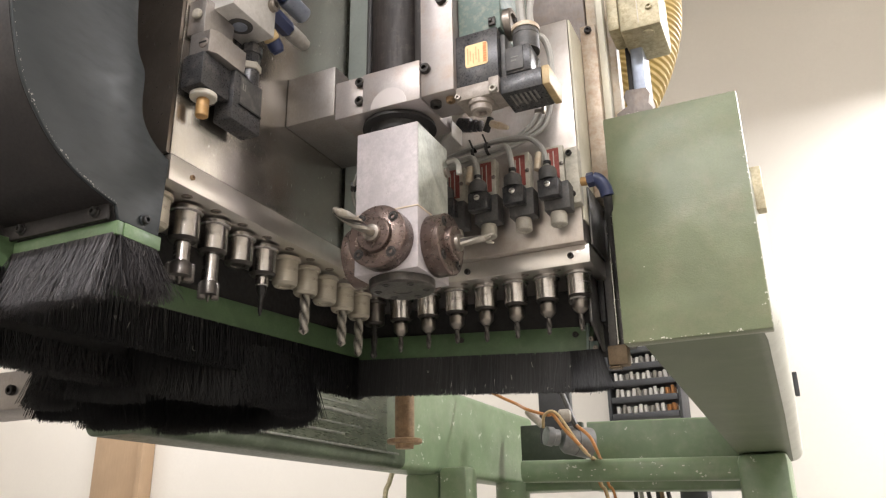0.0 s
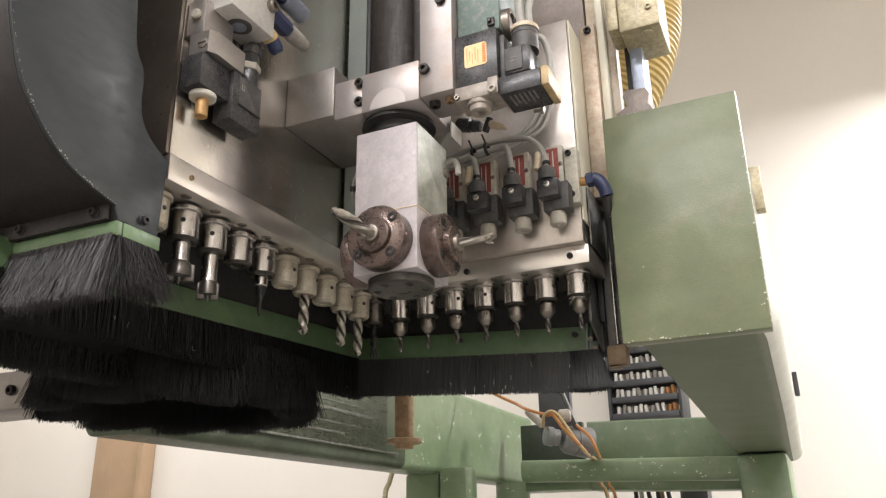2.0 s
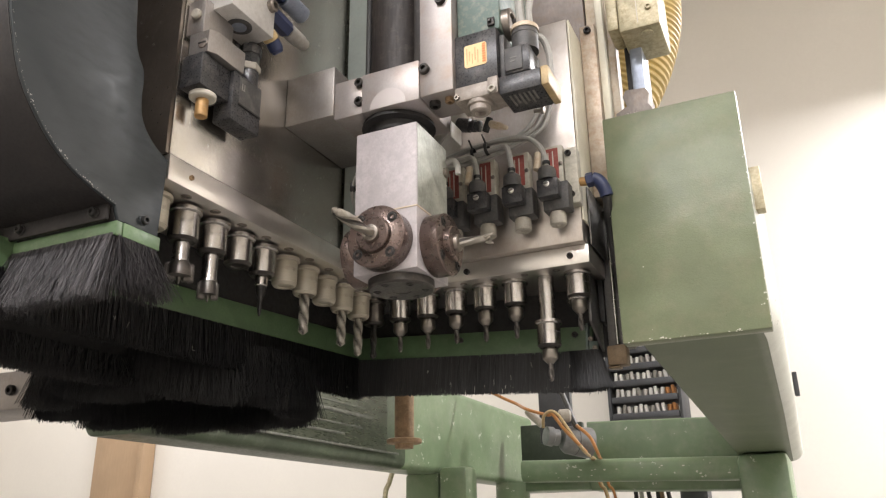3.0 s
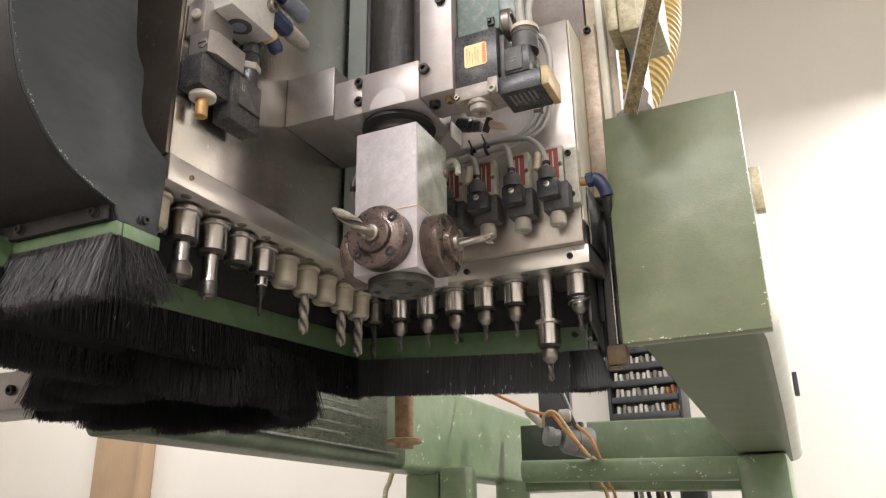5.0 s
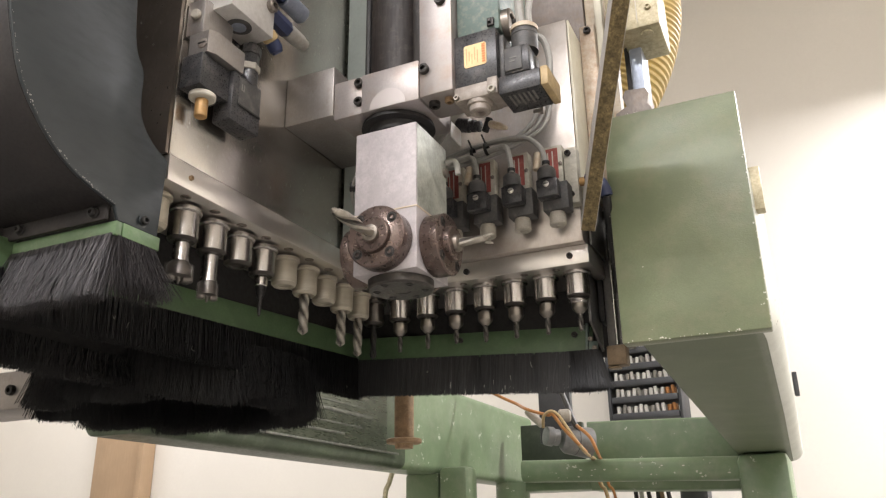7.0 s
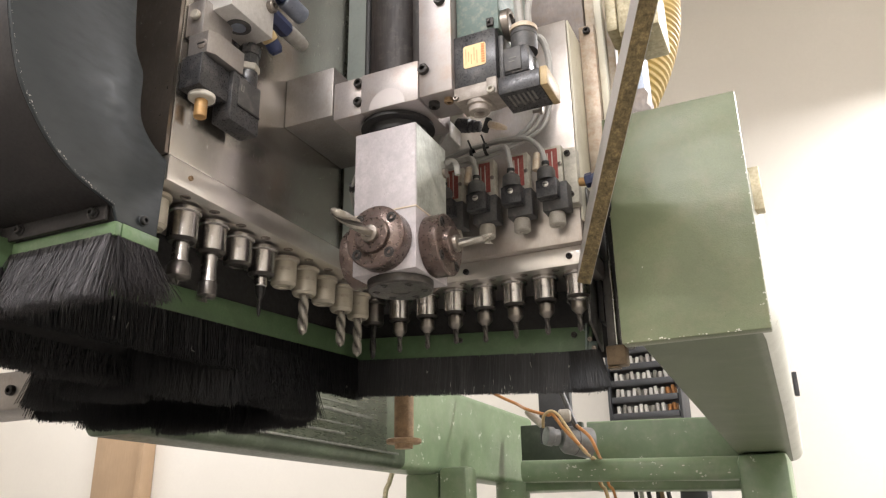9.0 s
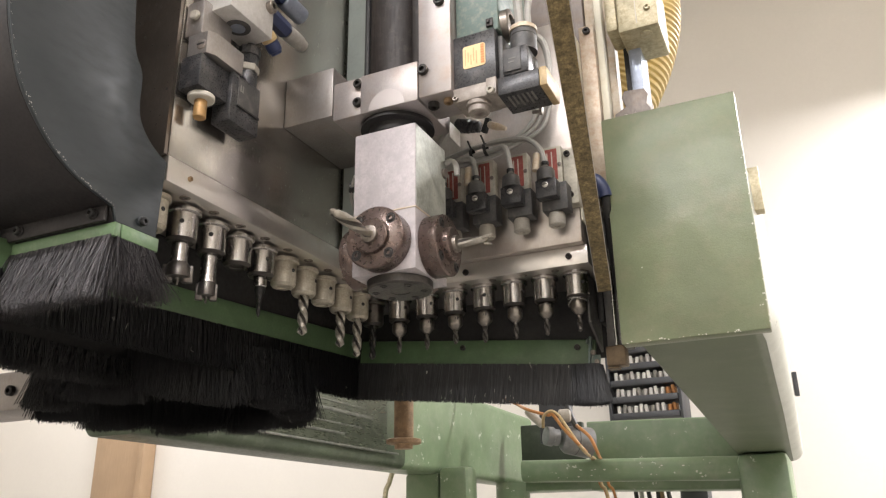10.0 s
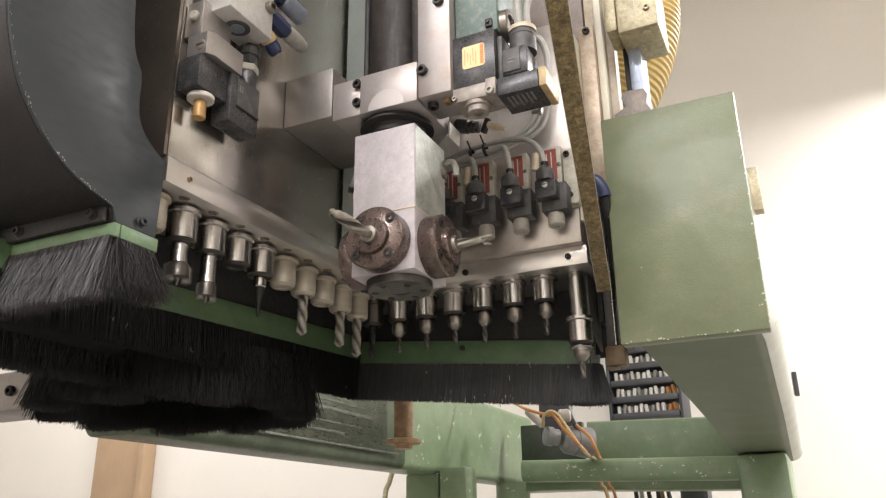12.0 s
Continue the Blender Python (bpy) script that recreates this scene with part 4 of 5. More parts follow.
# ---------- valves ----------
def solenoid_valve(x):
    v = thing("solenoid_valve", (x, -0.0345, 0.09), "black solenoid valve with a red label, pale cap and slotted screw", "solenoid valve", "solenoid valves on the boring head")
    part("valve_body", B(((x - 0.012, -0.0465, 0.092), (x + 0.0088, -0.0345, 0.137)), bevel=0.0012), VALVE_IVORY, v, "dusty ivory valve body")
    part("label", B(((x - 0.007, -0.0472, 0.102), (x + 0.0045, -0.0467, 0.134))), RED, v, "red printed label")
    part("label_print", B(((x - 0.0055, -0.0476, 0.108), (x - 0.0045, -0.0473, 0.130)), ((x - 0.001, -0.0476, 0.104), (x, -0.0473, 0.131))), WHITE, v, "pale unreadable print")
    part("coil", B(((x - 0.008, -0.064, 0.064), (x + 0.0165, -0.0475, 0.091)), bevel=0.0012), CABLE_BLACK, v)
    p = part("plug", B(((x - 0.0095, -0.0765, 0.073), (x + 0.0105, -0.0645, 0.0905)), bevel=0.0012), BLACK, v)
    part("plug_screw", Lathe((x, -0.0765, 0.085), (0, -1, 0), [(0, 0.0029), (0.0006, 0.0029), (0.0011, 0.0022)], 14), STEEL, p)
    part("screw_slot", B(((x - 0.0024, -0.0779, 0.0847), (x + 0.0024, -0.0777, 0.0854))), RUBBER, p)
    part("cable_gland", Lathe((x - 0.0005, -0.0705, 0.0908), (0, 0, 1), [(0, 0.0086), (0.010, 0.0084), (0.0118, 0.0072), (0.0135, 0.005), (0.014, 0.003)], 14), CABLE_BLACK, v)
    part("cap", Lathe((x + 0.003, -0.055, 0.0638), (0, 0, -1), [(0, 0.007), (0.003, 0.0078), (0.0115, 0.0078), (0.0125, 0.0068), (0.0125, 0.003), (0.0115, 0.0025)], 20), CAP, v, "pale plastic cap")
    part("body_screw", Lathe((x + 0.0066, -0.0466, 0.117), (0, -1, 0), [(0, 0.002), (0.001, 0.002), (0.0014, 0.0014)], 10), STEEL_DARK, v)
    return v


def valves():
    for x in (0.118, 0.1525, 0.1875, 0.2215):
        solenoid_valve(x)
    m = thing("manifold_end", (0.239, -0.0345, 0.1), "ivory valve manifold end block with two screws", "manifold")
    part("block", B(((0.2315, -0.047, 0.0745), (0.2440, -0.0345, 0.1315)), bevel=0.001), VALVE_IVORY, m)
    socket_screw((0.2360, -0.047, 0.1256), (0, -1, 0), 0.003, m)
    socket_screw((0.2370, -0.047, 0.0833), (0, -1, 0), 0.003, m)
    # large valve beside the router upright
    v = thing("pneumatic_valve", (0.21, -0.19, 0.15), "black pneumatic valve with an orange sticker and square coil", "pneumatic valve")
    part("valve_body", B(((0.1872, -0.2, 0.1248), (0.2245, -0.16, 0.1738)), bevel=0.0015), BLACK, v)
    part("body_flank", B(((0.2247, -0.195, 0.128), (0.2292, -0.165, 0.168)), bevel=0.001), CABLE_BLACK, v)
    bm = bmesh.new()
    cx, cz, hx, hz, q = 0.2062, 0.1517, 0.0097, 0.0104, 0.0022
    ring = [(cx + sx * (hx - q) + q * math.cos(t), cz + sz * (hz - q) + q * math.sin(t)) for sx, sz, t0 in ((1, 1, 0), (-1, 1, 1), (-1, -1, 2), (1, -1, 3)) for t in (math.pi / 2 * (t0 + k / 4) for k in range(5))]
    extrude_profile(bm, ring, "y", -0.2006, -0.2001)
    part("sticker", bm, ORANGE, v, "small orange sticker with rounded corners")
    part("sticker_print", B(*[((0.2122, -0.2010, 0.1432 + 0.0023 * j), (0.2150, -0.2007, 0.1449 + 0.0023 * j)) for j in range(8)]), ORANGE_INK, v, "orange unreadable print")
    part("sticker_print", B(*[((0.1985 + 0.0024 * j, -0.2010, 0.1440 + 0.003 * (j % 2)), (0.1992 + 0.0024 * j, -0.2007, 0.1590 - 0.003 * (j % 3))) for j in range(5)]), FAINT_INK, v, "faint tan print")
    part("foot", B(((0.1877, -0.202, 0.1118), (0.2195, -0.175, 0.1245)), ((0.2165, -0.2035, 0.1108), (0.2252, -0.178, 0.1262)), bevel=0.001), DUST_CLEAR, v, "dusty translucent plastic foot")
    socket_screw((0.1900, -0.202, 0.1150), (0, -1, 0), 0.0024, v, STEEL_DARK)
    socket_screw((0.2208, -0.2035, 0.1140), (0, -1, 0), 0.0034, v, CAP)
    part("port", Lathe((0.2055, -0.1915, 0.1117), (0, 0, -1), [(0, 0.0105), (0.003, 0.0102), (0.0035, 0.0086), (0.0080, 0.0084), (0.0090, 0.0072), (0.0090, 0.0046), (0.006, 0.0038)], 24), DUST_CLEAR, v)
    part("coil", B(((0.2268, -0.205, 0.1068), (0.2605, -0.172, 0.1226)), bevel=0.001), BLACK, v)
    part("coil_print", B(*[((0.2330 + 0.0038 * j, -0.2005, 0.1062), (0.2346 + 0.0038 * j, -0.183 - 0.004 * (j % 2), 0.1066)) for j in range(6)]), GREY_INK, v, "faint grey print")
    part("coil_end", B(((0.2607, -0.2055, 0.1065), (0.2668, -0.1715, 0.1230)), bevel=0.0012), YELLOWED, v, "yellowed plastic coil end")
    part("plug", B(((0.2296, -0.2, 0.1262), (0.2512, -0.172, 0.1512)), bevel=0.0024), BLACK, v)
    part("plug_panel", B(((0.2312, -0.2012, 0.1285), (0.2455, -0.2001, 0.1490)), bevel=0.0005), CABLE_BLACK, v)
    part("plug_print", B(((0.2355, -0.2016, 0.1390), (0.2415, -0.2013, 0.1400)), ((0.2355, -0.2016, 0.1360), (0.2400, -0.2013, 0.1368))), GREY_INK, v)
    part("cable_gland", Lathe((0.2440, -0.186, 0.1513), (0, 0, 1), [(0, 0.0108), (0.014, 0.0108), (0.0145, 0.0112), (0.019, 0.0105)], 20), CABLE_BLACK, v)
    part("gland_cap", Lathe((0.2440, -0.186, 0.1704), (0, 0, 1), [(0, 0.0115), (0.0035, 0.0115), (0.006, 0.0085)], 20), IVORY, v, "ivory gland cap")
    part("stud", Lathe((0.240, -0.16, 0.1120), (1, 0, -0.15), [(0, 0.0016), (0.006, 0.0016), (0.0062, 0.0032), (0.0088, 0.0032), (0.0090, 0.002)], 8), STEEL_DARK, v)
    b = thing("bracket_plate", (0.21, -0.13, 0.22), "grey-green painted bracket plate behind the valve", "bracket")
    part("plate", B(((0.1885, -0.196, 0.1745), (0.2265, -0.12, 0.4)), bevel=0.002), TEAL, b)
    part("flange_disc", Lathe((0.2267, -0.180, 0.186), (1, 0, 0), [(0, 0.0135), (0.006, 0.0135), (0.0065, 0.0125), (0.0065, 0.009), (0.004, 0.0085)], 28), STEEL_DARK, b, "dark round boss")
    part("clip", B(((0.2165, -0.1985, 0.1775), (0.2225, -0.1962, 0.1850)), ((0.2175, -0.2005, 0.1800), (0.2200, -0.1985, 0.1835)), bevel=0.0004), SCREW, b)
    socket_screw((0.2333, -0.180, 0.186), (1, 0, 0), 0.004, b)
    # valve on the side housing
    s = thing("solenoid_valve", (0.04, -0.3065, 0.0925), "large black solenoid valve with white nut and brass stub", "solenoid valve")
    part("coil", B(((0.0285, -0.336, 0.0945), (0.048, -0.3055, 0.1212)), bevel=0.001), BLACK, s)
    p = part("plug", B(((0.0335, -0.3052, 0.0803), (0.0515, -0.2715, 0.1222)), bevel=0.0014), BLACK, s)
    part("plug_panel", B(((0.0516, -0.2985, 0.0965), (0.0523, -0.2735, 0.1190)), bevel=0.0003), CABLE_BLACK, p)
    part("panel_step", B(((0.0516, -0.2990, 0.0948), (0.0530, -0.2730, 0.0962)), bevel=0.0002), RUBBER, p)
    part("panel_mark", B(((0.0524, -0.2965, 0.1085), (0.0527, -0.2955, 0.1140)), ((0.0524, -0.2940, 0.1085), (0.0527, -0.2930, 0.1140)), ((0.0524, -0.2954, 0.1085), (0.0527, -0.2941, 0.1092))), GREY_INK, p)
    part("nut", Lathe((0.0388, -0.3225, 0.0944), (0, 0, -1), [(0, 0.0088), (0.0008, 0.0098), (0.0036, 0.0098), (0.0044, 0.0088)], 28), WHITE, s, "white plastic nut")
    part("stub", Cyl((0.0388, -0.3225, 0.0899), (0.0388, -0.3225, 0.0755), 0.0047, 18, 0.0006), BRASS, s, "brass stub")
    part("cable_gland", Lathe((0.0405, -0.2760, 0.1223), (0, 0, 1), [(0, 0.0078), (0.016, 0.0076), (0.0165, 0.006), (0.020, 0.006)], 18), BLACK, s)
    part("gland_ring", Lathe((0.0405, -0.2760, 0.1388), (0, 0, 1), [(0, 0.0084), (0.0006, 0.0090), (0.0056, 0.0090), (0.0062, 0.0082)], 6), CAP, s, "pale hexagonal gland nut")
    part("gland_top", Lathe((0.0405, -0.2760, 0.1452), (0, 0, 1), [(0, 0.0078), (0.008, 0.0078), (0.0085, 0.0090), (0.0160, 0.0090), (0.0165, 0.007)], 8), BLACK, s)
    part("cable", Tube([(0.0405, -0.276, 0.1610), (0.0405, -0.272, 0.175), (0.0405, -0.262, 0.20), (0.038, -0.26, 0.26)], 0.0035), RUBBER, s)
    k = thing("valve_block", (0.045, -0.3, 0.15), "milled aluminium valve block with blue push-in fittings", "valve block")
    part("block", B(((0.031, -0.324, 0.1665), (0.0605, -0.2735, 0.26)), bevel=0.0008), ALU_PALE, k)
    bm = bmesh.new()
    extrude_profile(bm, [(0.0255, -0.327), (0.031, -0.333), (0.0490, -0.333), (0.0525, -0.3265), (0.0525, -0.296), (0.0255, -0.296)], "z", 0.1225, 0.1415, 0.0006)
    part("bracket", bm, STEEL_MID, k)
    part("bracket_arm", B(((0.0258, -0.3325, 0.1418), (0.0425, -0.300, 0.172)), bevel=0.0008), STEEL_MID, k)
    part("slotted_screw", Lathe((0.0440, -0.3328, 0.1306), (0, -1, 0), [(0, 0.0042), (0.0008, 0.0042), (0.0012, 0.0036)], 18), STEEL_BROWN, k)
    part("screw_slot", B(((0.0405, -0.3344, 0.1301), (0.0475, -0.3340, 0.1312))), RUBBER, k)
    part("knob", Cyl((0.0359, -0.3325, 0.1577), (0.0359, -0.3365, 0.1577), 0.0042, 18, 0.001), CAP, k)
    part("port", Lathe((0.0463, -0.2985, 0.1664), (0, 0, -1), [(0, 0.0100), (0.0006, 0.0100), (0.0007, 0.0055)], 28), CABLE_BLACK, k)
    part("port_insert", Cyl((0.0463, -0.2985, 0.1657), (0.0463, -0.2985, 0.165), 0.0058, 20), BLUE_PALE, k)
    f = part("push_fitting", Cyl((0.054, -0.2733, 0.1945), (0.0545, -0.2480, 0.1920), 0.0072, 6, 0.0008), BLUE, k, "blue push-in air fitting")
    part("fitting_tip", Lathe((0.0545, -0.2478, 0.1920), (0.02, 1, -0.02), [(0, 0.0062), (0.003, 0.0069), (0.018, 0.0066), (0.0185, 0.0058), (0.024, 0.0055), (0.0245, 0.004)], 18), DUST_PLASTIC, f)
    f = part("push_fitting", Cyl((0.0535, -0.2732, 0.1745), (0.054, -0.2672, 0.1702), 0.0066, 16, 0.0008), YELLOWED, k, "yellowed fitting collar")
    part("fitting_tip", Lathe((0.054, -0.2670, 0.1700), (0.05, 1, -0.75), [(0, 0.0058), (0.003, 0.0062), (0.008, 0.0060), (0.0085, 0.005), (0.0105, 0.0048)], 16), BLUE, f, "dark blue release collar")
    f = part("push_fitting", Cyl((0.053, -0.2733, 0.2220), (0.054, -0.2560, 0.2210), 0.0078, 6, 0.0008), BLUE, k, "blue push-in air fitting")
    part("fitting_tip", Cyl((0.054, -0.2558, 0.2210), (0.055, -0.228, 0.2195), 0.0080, 18, 0.001), BLUE_PALE, f)
    socket_screw((0.0605, -0.2795, 0.193), (1, 0, 0), 0.0052, k, STEEL_DARK)


# ---------- guide rail, hose ----------
def guide_rail():
    g = thing("linear_guide", (0.27, 0.0, 0.2), "ivory steel plates with a polished linear guide rail", "linear guide")
    part("clamp_plate", B(((0.2436, 0.010, 0.1), (0.2600, 0.0345, 0.301)), bevel=0.0012), TAN_STEEL, g, "tan rust-stained clamp plate")
    part("back_plate", B(((0.2462, 0.035, 0.1), (0.2755, 0.055, 0.6)), bevel=0.0015), IVORY, g)
    part("edge_strip", B(((0.2602, 0.0185, 0.1), (0.2680, 0.0345, 0.6)), bevel=0.0012), LIT_FLANK, g)
    part("rail", B(((0.292, 0.02, 0.12), (0.305, 0.06, 0.6)), bevel=0.002), BLUE_PALE, g, "polished steel rail")
    part("rail_groove", B(((0.2855, 0.03, 0.12), (0.2915, 0.05, 0.6)), bevel=0.0005), RUBBER, g)
    part("carriage", B(((0.290, -0.015, 0.264), (0.331, 0.05, 0.33)), bevel=0.003), IVORY_DIRTY, g, "greasy yellowed carriage block")
    bm = bmesh.new()
    extrude_profile(bm, [(0.278, 0.163), (0.313, 0.163), (0.313, 0.174), (0.3095, 0.180), (0.312, 0.190), (0.309, 0.197), (0.289, 0.199), (0.286, 0.192), (0.289, 0.181), (0.278, 0.175)], "y", -0.012, 0.018, 0.0012)
    part("stop_block", bm, STEEL_BROWN, g, "brown rubber-like end stop")
    part("carriage_wing", B(((0.277, -0.010, 0.272), (0.2895, 0.03, 0.33)), bevel=0.003), IVORY_DIRTY, g)
    part("grease_cap", Lathe((0.316, -0.002, 0.2638), (0, 0, -1), [(0, 0.0065), (0.0015, 0.006), (0.002, 0.003)], 18), IVORY_DIRTY, g)
    part("carriage_joint", B(((0.309, -0.0158, 0.270), (0.3098, -0.0152, 0.329))), WHITE, g)
    for z in (0.285, 0.315):
        socket_screw((0.321, -0.0152, z), (0, -1, 0), 0.0032, g, IVORY_DIRTY)
    socket_screw((0.2525, 0.0102, 0.2935), (0, -1, 0), 0.004, g)
    h = thing("suction_hose", (0.35, 0.2, 0.3), "yellow corrugated plastic suction hose", "hose")
    bm = bmesh.new()
    n = 300
    rings = []
    for i in range(n):
        z = 0.22 + 0.42 * i / (n - 1)
        q = z - 0.42
        p = Vector((0.2845 - 2.6 * q * q, 0.16, z))
        d = Vector((-5.2 * q - 0.25, 0, 1)).normalized()
        x = Vector((0, 1, 0))
        y = d.cross(x)
        r = 0.055 + (0.0016 if i % 4 < 2 else -0.001)
        rings.append([bm.verts.new(p + (x * math.cos(u) + y * math.sin(u)) * r) for u in (2 * math.pi * k / 28 for k in range(28))])
    for u, v in zip(rings, rings[1:]):
        for k in range(28):
            bm.faces.new((u[k], u[(k + 1) % 28], v[(k + 1) % 28], v[k]))
    part("corrugated_tube", bm, HOSE, h)


# ---------- background things ----------
def background():
    p = thing("rusty_pin", (-0.068, 0.2, -0.1), "rusty brown pin with a round foot disc", "pin")
    part("rod", Cyl((-0.068, 0.2, 0.05), (-0.068, 0.2, -0.098), 0.0125, 24), RUST, p)
    part("disc", Lathe((-0.068, 0.2, -0.098), (0, 0, -1), [(0, 0.021), (0.001, 0.0225), (0.005, 0.0225), (0.006, 0.021), (0.006, 0.012), (0.012, 0.0115)], 32), RUST, p)
    k = thing("tool_rack", (-0.1, 2.2, 0.2), "dark plastic rack with rows of white and orange tools", "tool rack")
    x0, x1 = -0.235, -0.005
    for i in range(7):
        z = 0.152 + i * 0.058
        part("shelf", B(((x0, 2.1, z), (x1, 2.25, z + 0.022)), bevel=0.003), RACK, k)
        for j in range(11):
            x = x0 + 0.018 + j * (x1 - x0 - 0.03) / 10.2
            m = CABLE_ORANGE if (j > 8 and i in (0, 1)) else (RACK_WHITE, MELAMINE, RACK_WHITE, DUST_PLASTIC, RACK_WHITE)[(j * 3 + i) % 5]
            lean = 0.004 * math.sin(j * 2.3 + i * 1.7)
            part("tool", Cyl((x, 2.125, z + 0.0225), (x + lean, 2.125, z + 0.050 + 0.004 * math.sin(j * 1.9 + i)), 0.0066, 10, 0.001), m, k)
            part("tool_case", B(((x - 0.0085, 2.136, z + 0.0222), (x + 0.0085, 2.15, z + 0.048)), bevel=0.001), DUST_PLASTIC if m != CABLE_ORANGE else CABLE_ORANGE, k)
    for x in (x0 - 0.012, x1 + 0.002):
        part("side_panel", B(((x, 2.1, 0.14), (x + 0.01, 2.28, 0.58)), bevel=0.001), RACK, k)
    c = thing("air_cylinder", (-0.12, 1.05, -0.02), "grey air cylinder with a round end cap", "air cylinder")
    part("barrel", Lathe((-0.105, 1.02, -0.020), (0.70, 0.71, -0.10), [(0, 0.020), (0.006, 0.026), (0.012, 0.030), (0.068, 0.034), (0.070, 0.028)], 28), GREY_CAST, c, "grey ribbed barrel")
    part("end_cap", Lathe((-0.136, 1.0, -0.0125), (0.75, 0.66, -0.12), [(0, 0.017), (0.001, 0.0205), (0.016, 0.0215), (0.018, 0.018), (0.03, 0.018)], 26), GREY_CAST, c, "dull metal end cap")
    part("nozzle", Lathe((-0.1415, 1.0, 0.0117), (-0.75, 0.1, 0.66), [(0, 0.0085), (0.02, 0.0090), (0.045, 0.0075), (0.05, 0.006)], 18), CAP, c, "dusty pale hose nozzle")
    part("side_port", Lathe((-0.0985, 0.985, 0.0255), (0.9, 0.4, 0.05), [(0, 0.011), (0.003, 0.0145), (0.022, 0.0145), (0.026, 0.011)], 20), CAP, c)
    part("bracket", B(((-0.178, 1.09, -0.02), (-0.100, 1.11, 0.105)), bevel=0.004), RACK, c)
    # added plate, its dark green stands for shade behind the cylinder
    part("back_plate", B(((-0.30, 1.30, -0.089), (-0.1325, 1.32, 0.052)), bevel=0.003), SHADED_GREEN, c, "dark green plate added for the shaded corner")
    part("lever", Tube([(-0.110, 1.04, 0.10), (-0.098, 1.04, 0.068), (-0.076, 1.03, 0.012), (-0.066, 1.03, -0.004)], 0.0065), CABLE_BLACK, c)
    for i in range(4):
        part("rib", Lathe((-0.098 + 0.0045 * i, 1.027 + 0.0045 * i, -0.021 - 0.0006 * i), (0.70, 0.71, -0.10), [(0, 0.027 + 0.0013 * i), (0.0025, 0.028 + 0.0013 * i)], 24), CABLE_BLACK, c)
    paths = [[(-0.30, 1.02, 0.115), (-0.24, 1.01, 0.082), (-0.20, 1.0, 0.062), (-0.165, 0.97, 0.0433), (-0.1177, 0.97, 0.0275), (-0.1073, 0.965, 0.0292), (-0.0775, 0.95, -0.0075), (-0.0425, 0.95, -0.0465), (-0.0960, 1.235, -0.0470), (-0.1078, 1.29, -0.0520), (-0.0957, 1.295, -0.1042), (-0.0815, 1.295, -0.1351), (-0.06, 1.30, -0.3)],
             [(-0.135, 0.985, 0.004), (-0.126, 0.965, 0.025), (-0.108, 0.96, 0.034), (-0.0920, 0.965, 0.0230), (-0.0650, 0.95, -0.0140), (-0.0385, 0.96, -0.0560), (-0.0900, 1.235, -0.0475), (-0.1000, 1.283, -0.0520), (-0.0900, 1.283, -0.1042), (-0.076, 1.283, -0.1351), (-0.055, 1.283, -0.3)],
             [(-0.075, 1.04, 0.010), (-0.0503, 0.97, -0.0037), (-0.0274, 0.97, -0.0263), (-0.0160, 0.98, -0.0600), (-0.0760, 1.235, -0.0465), (-0.0860, 1.293, -0.0520), (-0.0747, 1.293, -0.105), (-0.0607, 1.293, -0.1357), (-0.04, 1.293, -0.3)]]
    for i, pts in enumerate(paths):
        h = thing("air_hose", pts[0], "thin orange air hose hanging in a loop" if i != 1 else "thin yellowed air hose hanging in a loop", "hose", "air hoses")
        part("hose", Tube(pts, 0.0035), CABLE_ORANGE if i != 1 else YELLOWED, h)
    for i, (x, m) in enumerate(((-0.07, 0), (-0.055, 1), (-0.035, 0), (-0.01, 0), (0.0, 2), (0.018, 0))):
        w = thing("hanging_cable", (x, 1.58, -0.2), "brown cable hanging below the cross beam" if m == 2 else "dark cable hanging below the cross beam", "cable", "hanging cables")
        part("cable", Tube([(x - 0.01, 1.58, -0.02), (x, 1.58, -0.12), (x + 0.008 * (i % 3), 1.58, -0.25), (x + 0.01, 1.58, -0.5)], 0.006), (RUBBER, DUST_PLASTIC, RUST)[m], w)
    t = thing("cable_tray", (-0.02, 1.62, -0.14), "dark cable tray hanging below the cross beam", "cable tray")
    part("tray", B(((0.045, 1.6, -0.2), (0.118, 1.68, -0.103)), bevel=0.004), RACK, t)
    w = thing("loose_cable", (-0.49, 0.95, -0.2), "thin pale cable hanging below the beam", "cable")
    part("cable", Tube([(-0.485, 0.95, -0.06), (-0.50, 0.95, -0.1), (-0.512, 0.95, -0.15), (-0.512, 0.95, -0.4)], 0.006), IVORY_DIRTY, w)


